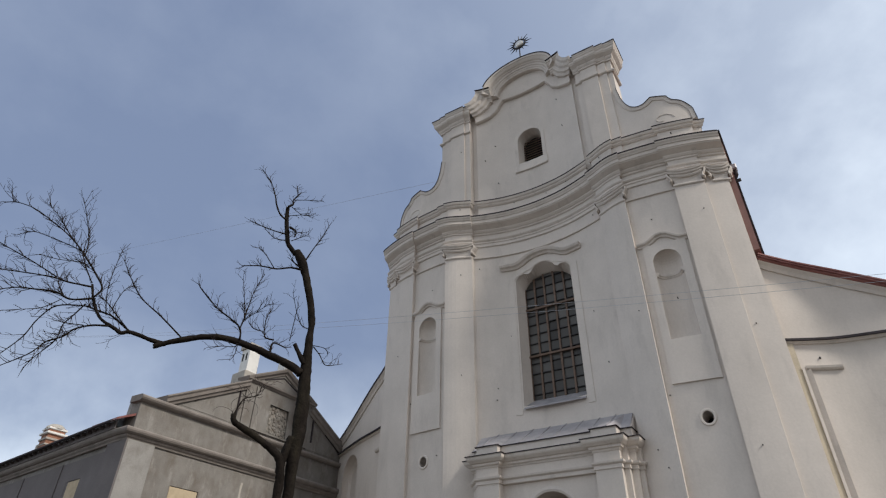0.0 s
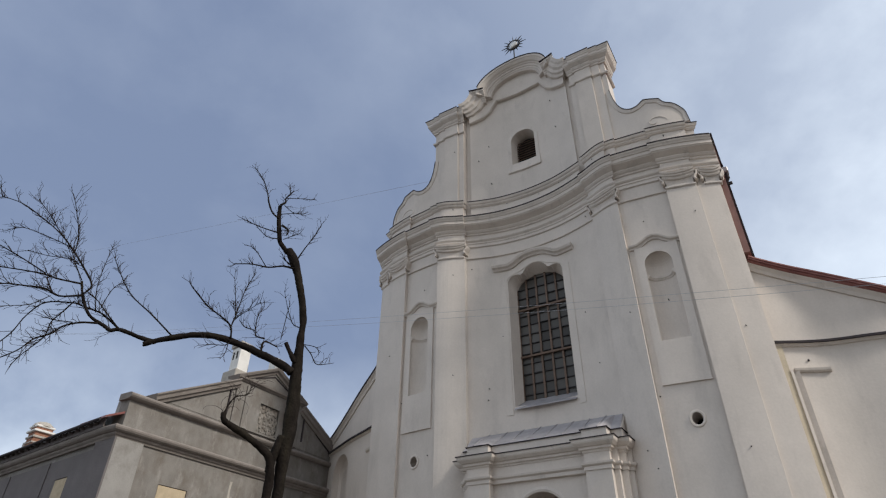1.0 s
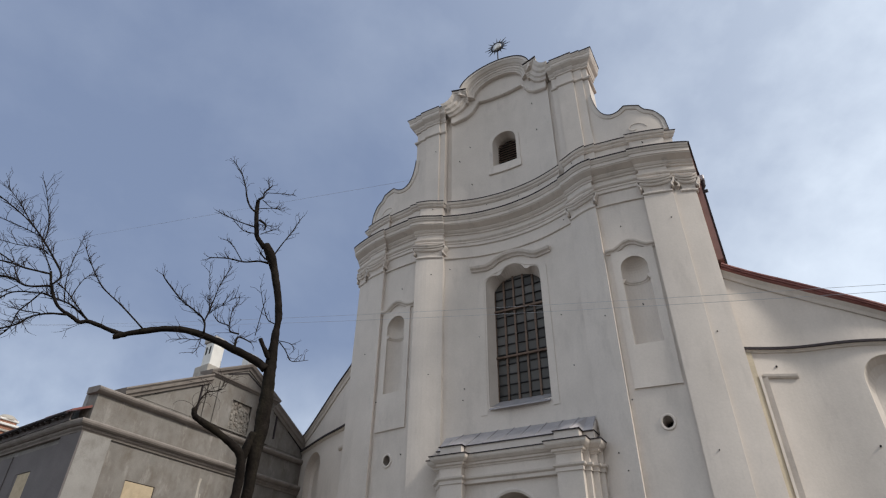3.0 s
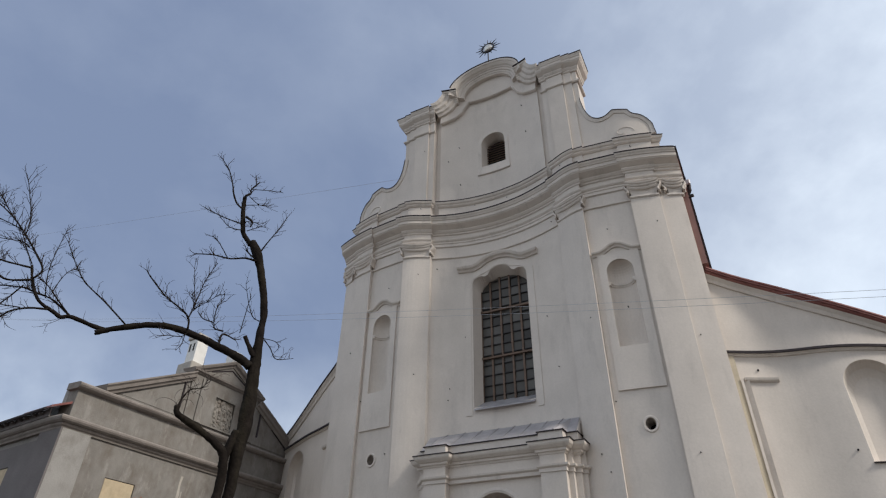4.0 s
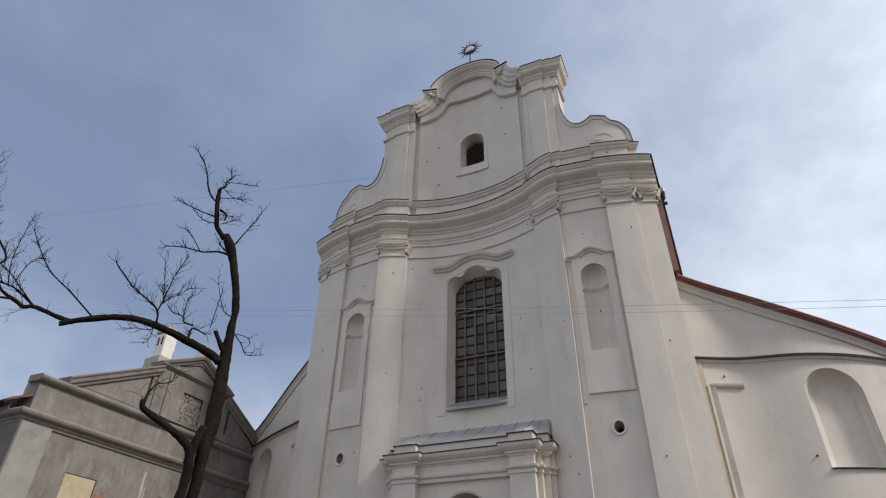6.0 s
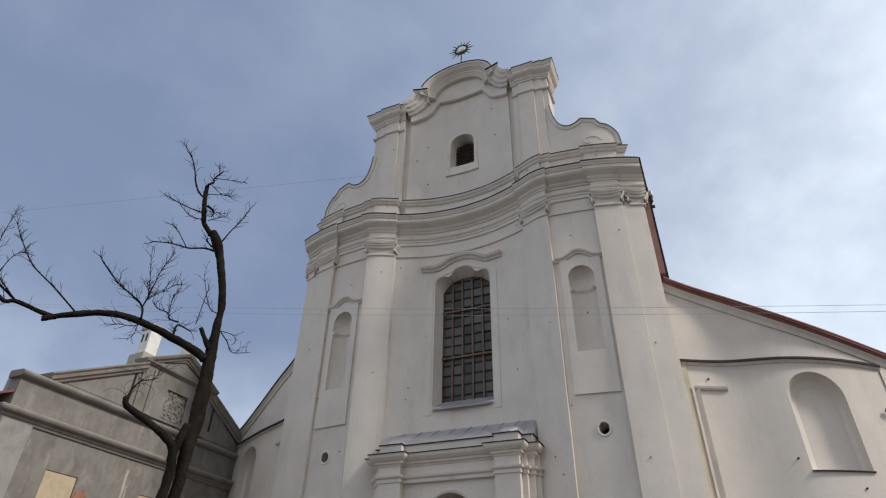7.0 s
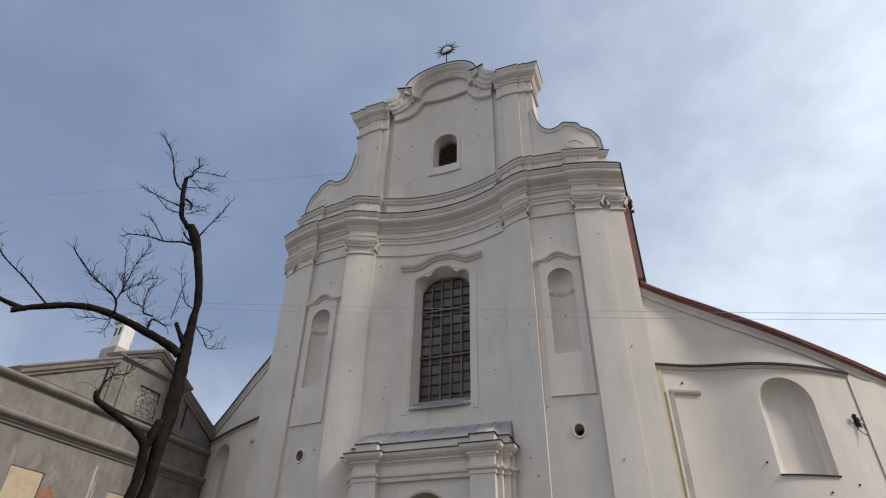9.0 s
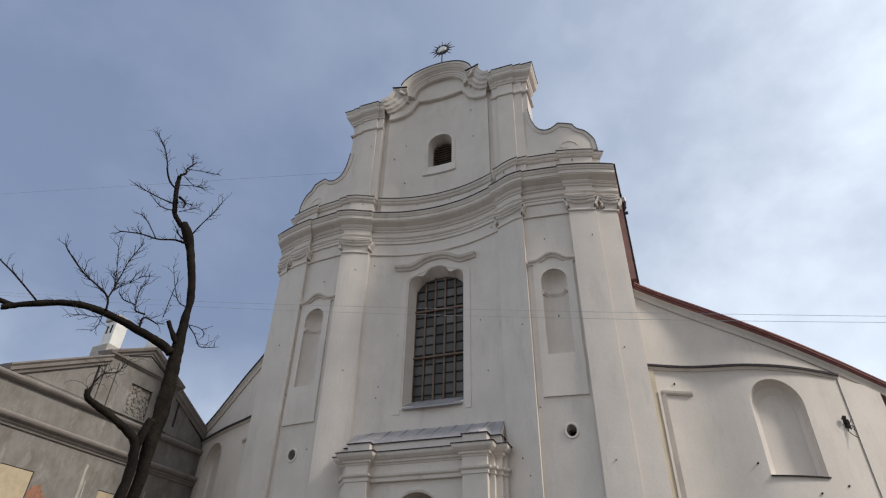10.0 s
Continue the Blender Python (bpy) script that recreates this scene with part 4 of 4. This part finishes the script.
for k in range(46):
    rr = random.Random(500 + k)
    y, z, r = HC - .44 + (k % 7) * .155 + rr.uniform(-.07, .07), 8.7 + (k // 7) * .155 + rr.uniform(-.06, .06), rr.uniform(.06, .12)
    rim = [(r * math.cos(a * math.tau / 7) * rr.uniform(.7, 1.1), r * math.sin(a * math.tau / 7) * rr.uniform(.7, 1.1)) for a in range(7)]
    hpart("stone", prism([[(HX - .11, y + p, z + q) for p, q in rim], [(HX - .075, y + p * .9, z + q * .9) for p, q in rim], [(HX - .06, y + p * .5, z + q * .5) for p, q in rim]]), RUBBLE, pan)
# roof
bm = bmesh.new()
prism([[(x, HY0 - .45, 7.45), (x, HY0 - .45, 7.5), (x, HC, 11.0), (x, HY1 + .45, 7.5), (x, HY1 + .45, 7.45), (x, HC, 10.9)] for x in (-26.5, HX - .52)], bm)
hpart("house_roof", bm, TILE, None, "dark sheet-metal roof")
# chimneys
ch = hpart("chimney", box(-13.65, -13.05, -1.53, -.95, 9, 12.5, bevel=.02), WHITE, None, "white-painted chimney with two flue openings")
hpart("chimney_cap", box(-13.72, -12.98, -1.6, -.88, 12.5, 12.72, bevel=.02), MORTAR, ch)
for u in (-13.5, -13.25):
    hpart("flue_opening", box(u - .05, u + .05, -1.535, -1.525, 11.95, 12.3), BLACK, ch)
hpart("chimney_foot", box(-13.85, -12.9, -1.67, -.67, 9, 11.4, bevel=.03), MORTAR, ch)
c2 = hpart("chimney", box(-13.5, -13.0, .49, 1.09, 9.5, 12.75, bevel=.02), WHITE, None, "white-painted chimney with two flue openings")
CX, CY, CH = -20.35, -5.6, .33
c3 = hpart("brick_chimney", box(CX - CH, CX + CH, CY - CH, CY + CH, 7.4, 9.15, bevel=.02), BRICK, None, "banded brick chimney with a low domed cap")
for z, h, o in ((8.1, .1, .05), (8.38, .07, .03), (8.6, .09, .05), (8.84, .09, .09), (9.04, .08, .05)):
    hpart("chimney_band", box(CX - CH - o, CX + CH + o, CY - CH - o, CY + CH + o, z, z + h, bevel=.015), WHITE if z > 8.7 else MORTAR, c3)
hpart("chimney_dome", prism([[(CX + .44 * r * math.cos(a * math.tau / 16), CY + .44 * r * math.sin(a * math.tau / 16), z) for a in range(16)] for r, z in ((.95, 9.1), (.85, 9.2), (.55, 9.3), (.1, 9.34))]), MORTAR, c3)
for z, dx in ((8.15, 1.0), (8.35, .75), (8.58, .5), (8.8, .25)):
    hpart("chimney_step", box(CX - CH - dx, CX - CH, CY - .25, CY + .25, 7.3, z, bevel=.03), MORTAR, c3)
c4 = hpart("small_chimney", prism([[(-22.3 + .45 * r * math.cos(a * math.tau / 14), -5.6 + .45 * r * math.sin(a * math.tau / 14), z) for a in range(14)] for r, z in ((1, 7.3), (1, 7.95), (.85, 8.12), (.5, 8.22), (.1, 8.25))]), MORTAR, None, "low grey domed vent on the roof")

# patches where the render has come away, and lime runs down the wall
for y, z, w, h in ((-3.2, 5.2, .35, .5),):
    k = random.Random(int(z * 100))
    ring = [(HX + .011, y + w * math.cos(a * math.tau / 14) * k.uniform(.6, 1), z + h * math.sin(a * math.tau / 14) * k.uniform(.6, 1)) for a in range(14)]
    hpart("bare_brick_patch", prism([[(x - .05, q, r) for x, q, r in ring], ring]), BRICK)
for y, z0, z1, w in ((-1.75, 4.2, 6.6, .07), (-1.62, 4.5, 6.1, .03), (1.0, 4.6, 6.3, .04)):
    n = 12
    k = random.Random(int(y * 50) + 99)
    left = [(y - w * k.uniform(.4, 1), z0 + (z1 - z0) * i / n) for i in range(n + 1)]
    right = [(y + w * k.uniform(.4, 1), z0 + (z1 - z0) * i / n) for i in range(n + 1)]
    loop = left + right[::-1]
    hpart("lime_run", prism([[(HX - .01, q, r) for q, r in loop], [(HX + .004, q, r) for q, r in loop]]), MORTAR)
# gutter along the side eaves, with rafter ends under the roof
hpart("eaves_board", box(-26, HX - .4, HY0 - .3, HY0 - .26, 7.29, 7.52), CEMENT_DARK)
hpart("gutter", tube([(-26, HY0 - .49, 7.47), (HX - .35, HY0 - .49, 7.47)], [.045, .045], 8), FLASH)
for k in range(34):
    x = HX - .8 - k * .42 + .05 * math.sin(k * 2.3)
    hpart("rafter_end", box(x - .035, x + .035, HY0 - .42, HY0 + .1, 7.39, 7.46), TILE)
bm = prism([[(x, HY0 - .47, 7.49), (x, HY0 - .47, 7.55), (x, HY0 + .14, 7.86), (x, HY0 + .14, 7.78)] for x in (HX - 1.7, HX - .12)])
hpart("roof_corner", bm, RED, None, "red-brown sheet at the end of the eaves")
hpart("parapet_end", box(HX - .75, HX - .5, HY0 + .1, HY0 + .75, 7.3, 8.3, bevel=.02), PALE)

# ---- bare tree ----
TREE_AT = Vector((-1.951, -10.046, 0))
ACROSS, BACK = Vector((.6157, .788, 0)), Vector((-.788, .6157, 0))
rng = random.Random(7)
tree = thing("bare_tree", "leafless pruned street tree with dark trunk and one long side limb", "tree", tuple(TREE_AT + ACROSS * .95))
TREE_O = TREE_AT + ACROSS * .95


def smooth_path(pts, n=5):
    """Catmull-Rom through 3D points."""
    pts = [Vector(p) for p in pts]
    out = []
    for i in range(len(pts) - 1):
        p0, p1, p2, p3 = pts[max(i - 1, 0)], pts[i], pts[i + 1], pts[min(i + 2, len(pts) - 1)]
        for k in range(n):
            t = k / n
            out.append(.5 * ((2 * p1) + (p2 - p0) * t + (2 * p0 - 5 * p1 + 4 * p2 - p3) * t * t + (3 * p1 - p0 - 3 * p2 + p3) * t**3))
    return out + [pts[-1]]


def in_tree(pts, depth):
    """Points (across, up) of a limb, with the limb swinging out of the plane by depth at its end."""
    k = len(pts) - 1
    return [TREE_AT - TREE_O + ACROSS * a + BACK * (depth[0] + (depth[1] - depth[0]) * i / k) + Vector((0, 0, z)) for i, (a, z) in enumerate(pts)]


def limb(name, pts, depth, r0, r1, bump=.08, sides=10, taper=None):
    path = smooth_path(in_tree(pts, depth), 5)
    n = len(path) - 1
    radii = [(r0 + (r1 - r0) * i / n) * (1 + rng.uniform(-bump, bump)) for i in range(n + 1)]
    if taper:
        radii = [curve_value(taper, p.z) * (1 + rng.uniform(-bump, bump)) for p in path]
    bm = tube(path, radii, sides)
    bm.normal_update()
    for v in bm.verts:
        v.co += v.normal * r0 * (.13 * noise.noise(v.co * 5) + .1 * noise.noise(v.co * 12))
    part(name, bm, BARK, tree, smooth=True)
    return path, radii


twigs = bmesh.new()


def twig(start, way, length, r, level):
    """A slender twig that bends upwards, with short spurs of its own."""
    n = max(3, int(length / .07))
    p, pts = start.copy(), [start.copy()]
    w = way.normalized()
    sway = Vector((rng.uniform(-1, 1), rng.uniform(-1, 1), rng.uniform(-.6, 1))) * .1
    for i in range(n):
        w = (w + sway + Vector((rng.uniform(-1, 1), rng.uniform(-1, 1), rng.uniform(-.8, 1))) * .17).normalized()
        p = p + w * (length / n)
        pts.append(p.copy())
        if level > 0 and i >= 1 and rng.random() < .5:
            side = w.cross(Vector((rng.uniform(-1, 1), rng.uniform(-1, 1), rng.uniform(-1, 1)))).normalized()
            side = side - BACK * side.dot(BACK) * .5
            twig(p, w * .75 + side * .75 + Vector((0, 0, .15)), length * rng.uniform(.25, .5), r * .7, level - 1)
    tube(pts, [max(r * (1 - .6 * i / n), .0022) for i in range(n + 1)], 4, twigs)


def sprout(path, start, count, length, r, level=1, up=.4):
    n = len(path) - 1
    for _ in range(count):
        i = min(max(int(n * rng.uniform(start, 1.05)), 1), n - 1)
        along = (path[i + 1] - path[i - 1]).normalized()
        side = Vector((rng.uniform(-1, 1), rng.uniform(-1, 1), rng.uniform(-1, 1)))
        side = (side - along * side.dot(along)).normalized()
        side = side - BACK * side.dot(BACK) * .5
        at = path[i].lerp(path[i + 1], rng.random())
        twig(at, along * .75 + side * .7 + Vector((0, 0, up)), length * rng.uniform(.4, 1.25), r, level)


limb("trunk", [(.95, 0), (.95, 1.2), (1.0, 2.6), (1.10, 3.74), (1.10, 4.04), (1.09, 4.53), (1.13, 4.83), (1.12, 5.04), (1.12, 5.36), (1.11, 5.58), (1.10, 5.80), (1.08, 6.09), (1.07, 6.51), (1.06, 6.82), (1.06, 7.11), (1.00, 7.45), (0.93, 7.78), (0.84, 8.04), (0.76, 8.30), (0.65, 8.57), (0.50, 8.81)], (0, .1), .1, .085, .03, 14, [(-1, .34), (.5, .27), (2.6, .16), (3.74, 0.090), (4.53, 0.124), (5.04, 0.134), (5.58, 0.122), (6.09, 0.109), (6.82, 0.073), (7.45, 0.076), (8.04, 0.077), (8.57, 0.097), (8.81, 0.085)])
top, _ = limb("leader", [(0.49, 8.73), (0.38, 8.86), (0.28, 9.00), (0.23, 9.22), (0.19, 9.44), (0.15, 9.67), (0.13, 9.96)], (.1, .15), 0.055, 0.044, .06)
main, _ = limb("limb", [(0.99, 6.00), (0.84, 6.11), (0.65, 6.20), (0.38, 6.30), (0.10, 6.40), (-0.24, 6.50), (-0.57, 6.55), (-0.82, 6.54), (-1.11, 6.47), (-1.38, 6.37), (-1.61, 6.28), (-1.73, 6.22)], (0, .25), 0.085, 0.047, .05)
main2, _ = limb("limb", [(-1.56, 6.30), (-1.81, 6.34), (-2.02, 6.40), (-2.22, 6.44), (-2.34, 6.40), (-2.47, 6.47), (-2.64, 6.55), (-2.79, 6.66), (-2.92, 6.85), (-3.02, 7.05), (-3.11, 7.30)], (.25, .3), 0.044, 0.020, .06)
low, _ = limb("limb", [(0.88, 3.43), (0.91, 3.79), (0.90, 4.10), (0.84, 4.34), (0.67, 4.48), (0.43, 4.62), (0.18, 4.74), (0.01, 4.82)], (-.05, -.3), 0.085, 0.052, .05)
limb("limb_stub", [(0.02, 4.81), (-0.05, 4.88), (-0.06, 4.98)], (-.3, -.3), 0.057, 0.043)
limb("limb_collar", [(0.88, 4.13), (0.90, 4.31), (0.94, 4.51), (1.02, 4.77)], (-.05, 0), .07, .085, .05)
stub_top = TREE_AT - TREE_O + ACROSS * -0.06 + BACK * -.3 + Vector((0, 0, 4.96))
limb("limb_stub", [(1.03, 6.20), (0.89, 6.43), (0.79, 6.61)], (0, .05), 0.049, 0.044)
limb("limb_stub", [(-1.54, 6.31), (-1.65, 6.25), (-1.73, 6.19)], (.25, .25), 0.042, 0.023)
# boughs as (points across and up, thickness at the foot), by the part of the crown that they belong to
FAN_UPPER = [
    ([(-2.99, 6.99), (-3.35, 6.90), (-3.62, 7.00), (-3.93, 6.99), (-4.27, 6.96), (-4.61, 6.81)], 0.020),
    ([(-3.08, 7.22), (-3.23, 7.24), (-3.52, 7.27), (-3.78, 7.33), (-4.15, 7.35), (-4.60, 7.35), (-4.96, 7.36)], 0.018),
    ([(-3.00, 7.01), (-2.91, 7.22), (-3.14, 7.54), (-3.44, 7.88), (-3.73, 8.16), (-4.11, 8.42), (-4.59, 8.68), (-4.95, 8.74)], 0.017),
    ([(-3.47, 7.92), (-3.82, 8.27), (-4.08, 8.57), (-4.35, 8.82)], 0.011),
    ([(-3.41, 7.87), (-3.44, 8.19), (-3.61, 8.63), (-3.73, 8.91)], 0.009),
    ([(-3.11, 7.30), (-3.29, 7.57), (-3.42, 7.80)], 0.011),
    ([(-3.26, 7.62), (-3.43, 7.70), (-3.81, 7.68), (-4.15, 7.72)], 0.011),
    ([(-3.51, 7.95), (-3.85, 8.09), (-4.39, 8.25), (-4.60, 8.25)], 0.009),
]
FAN_LOWER = [
    ([(-3.72, 7.31), (-4.22, 7.54), (-4.76, 7.76), (-5.08, 7.90)], 0.011),
    ([(-3.47, 6.92), (-3.61, 7.12), (-3.72, 7.31)], 0.010),
    ([(-2.57, 6.49), (-2.84, 6.46), (-3.08, 6.36), (-3.24, 6.18), (-3.46, 6.04), (-3.63, 5.80), (-3.92, 5.57), (-4.11, 5.44)], 0.018),
    ([(-2.23, 6.46), (-2.48, 6.64), (-2.64, 6.73), (-2.95, 6.81), (-3.08, 6.85), (-3.54, 6.78), (-3.75, 6.48), (-3.87, 6.10), (-4.13, 5.69)], 0.017),
    ([(-3.08, 6.85), (-3.21, 6.62), (-3.33, 6.42), (-3.36, 6.14), (-3.56, 5.84), (-3.70, 5.60)], 0.012),
    ([(-2.97, 6.43), (-3.28, 6.41), (-3.35, 6.42)], 0.010),
]
FAN_RISING = [
    ([(-2.23, 6.46), (-2.49, 6.70), (-2.70, 6.90), (-2.88, 7.02)], 0.013),
    ([(-2.68, 6.69), (-2.83, 7.23), (-2.87, 7.80), (-2.88, 8.27)], 0.007),
    ([(-2.62, 6.79), (-2.59, 7.10), (-2.52, 7.34), (-2.37, 7.44)], 0.007),
    ([(-3.48, 6.88), (-3.71, 6.63), (-4.02, 6.51), (-4.32, 6.40)], 0.008),
    ([(-1.31, 6.48), (-1.75, 6.81), (-2.17, 7.09), (-2.44, 7.42), (-2.66, 7.76)], 0.014),
]
LIMB_RISING = [
    ([(-0.25, 6.52), (-0.30, 6.76), (-0.54, 6.93), (-0.78, 7.06), (-1.11, 7.35), (-1.23, 7.48)], 0.018),
    ([(-0.30, 6.73), (-0.26, 6.99), (-0.23, 7.27), (-0.18, 7.68), (-0.05, 8.12)], 0.012),
    ([(-0.26, 6.99), (-0.33, 7.38), (-0.45, 7.89)], 0.008),
    ([(-0.26, 6.95), (-0.04, 7.12), (0.15, 7.28)], 0.008),
    ([(0.36, 6.30), (0.38, 6.63), (0.65, 6.63)], 0.020),
    ([(0.38, 6.63), (0.21, 6.66), (0.16, 6.78), (-0.04, 6.83), (-0.17, 6.97)], 0.014),
    ([(0.17, 6.78), (0.16, 7.09), (0.25, 7.37)], 0.009),
    ([(-0.23, 6.47), (-0.32, 6.36), (-0.52, 6.33), (-0.64, 6.30)], 0.009),
]
TRUNK_SIDE = [
    ([(0.99, 6.99), (0.86, 7.10), (0.74, 7.40), (0.59, 7.91)], 0.010),
    ([(0.68, 6.66), (0.70, 7.07), (0.72, 7.40)], 0.008),
    ([(1.16, 6.62), (1.32, 6.49), (1.46, 6.33), (1.70, 6.40), (1.83, 6.47)], 0.011),
    ([(1.12, 6.64), (1.38, 6.66), (1.50, 6.58)], 0.008),
    ([(-0.27, 6.40), (-0.28, 6.16), (-0.34, 5.98)], 0.008),
]
HEAD = [
    ([(0.16, 9.55), (0.00, 9.66), (-0.12, 9.89), (-0.20, 10.15), (-0.35, 10.49), (-0.60, 10.80)], 0.019),
    ([(0.14, 9.93), (0.23, 10.06), (0.22, 10.19), (0.36, 10.49)], 0.023),
    ([(0.22, 10.15), (0.59, 10.29), (0.91, 10.39)], 0.009),
    ([(0.29, 10.34), (0.25, 10.80)], 0.011),
    ([(0.21, 9.17), (-0.08, 9.26), (-0.40, 9.39), (-0.65, 9.53)], 0.015),
    ([(0.25, 9.01), (-0.02, 8.92), (-0.28, 9.05)], 0.011),
    ([(0.26, 9.38), (0.40, 9.19), (0.38, 8.95)], 0.023),
]
HEAD_SIDE = [
    ([(0.68, 8.34), (0.44, 8.34), (0.16, 8.24), (-0.19, 8.23), (-0.52, 8.15)], 0.023),
    ([(0.10, 8.26), (-0.13, 8.53), (-0.29, 8.63)], 0.011),
    ([(0.69, 8.52), (0.84, 8.91), (0.99, 9.26), (1.11, 9.61)], 0.014),
    ([(0.22, 9.94), (0.47, 9.76), (0.72, 9.80)], 0.009),
    ([(0.19, 9.68), (0.52, 9.86), (0.71, 9.91)], 0.009),
    ([(0.34, 9.02), (0.68, 9.18)], 0.009),
    ([(0.28, 9.26), (0.65, 9.41)], 0.009),
    ([(0.63, 8.39), (0.46, 8.59), (0.39, 8.80)], 0.015),
]
for boughs, many, long in ((FAN_UPPER, 20, .3), (FAN_LOWER, 19, .3), (FAN_RISING, 15, .22), (LIMB_RISING, 21, .25), (TRUNK_SIDE, 9, .2), (HEAD, 14, .2), (HEAD_SIDE, 14, .2)):
    for pts, r in boughs:
        d0 = .25 if pts[0][0] < -1 else .05
        path, _ = limb("branch", pts, (d0, d0 + rng.uniform(-.3, .3)), max(r * 1.2, .009), max(r * .5, .005), .12, 6)
        span = sum((b - a).length for a, b in zip(path, path[1:]))
        sprout(path, .12, int(many * span + 2), long, .0052 + r * .08, 2, .35)
sprout(top, .1, 9, .3, .006, 2)
sprout(main, .3, 10, .2, .0048, 1, .7)
sprout(main2, .1, 14, .3, .006, 2, .5)
# one strong shoot and some curling fine ones on the low stub
shoot, _ = limb("branch", [(-0.06, 4.96), (-0.00, 5.16), (0.08, 5.29), (0.21, 5.34), (0.29, 5.41), (0.31, 5.56)], (-.3, -.25), .014, .006, .1, 6)
sprout(shoot, .2, 9, .3, .0045, 1, .1)
for k in range(16):
    turn, head = rng.choice((-1, 1)) * rng.uniform(.8, 3.0), rng.uniform(.2, 2.6)
    length = rng.uniform(.22, .6)
    p = stub_top.lerp(rng.choice(shoot), rng.choice((0, .6, 1)))
    pts = [p.copy()]
    lean = rng.uniform(-.3, .3)
    for i in range(14):
        head += turn / 14 * rng.uniform(.4, 1.7)
        p = p + (ACROSS * math.cos(head) + Vector((0, 0, math.sin(head))) + BACK * lean) * length / 14
        pts.append(p.copy())
    tube(pts, [.0046 - .0002 * i for i in range(15)], 4, twigs)
tagged(part("crown", twigs, TWIG, tree, "many fine bare twigs"), kind="stuff")

# ---- overhead cables ----
def cable(height, x0, x1):
    pts = [(x0 + (x1 - x0) * i / 40, -4, height(x0 + (x1 - x0) * i / 40)) for i in range(41)]
    return tagged(part("overhead_cable", tube(pts, [.0042] * 41, 5), CABLE), "thin grey cable strung across the square", "cable", "overhead cables")


cable(lambda x: 14.66 - .215 * x, -34, -1.6)
cable(lambda x: 9.5 - .197 * x + .00074 * x * x, -34, 22)
cable(lambda x: 9.3 - .196 * x + .0011 * x * x, -34, 22)
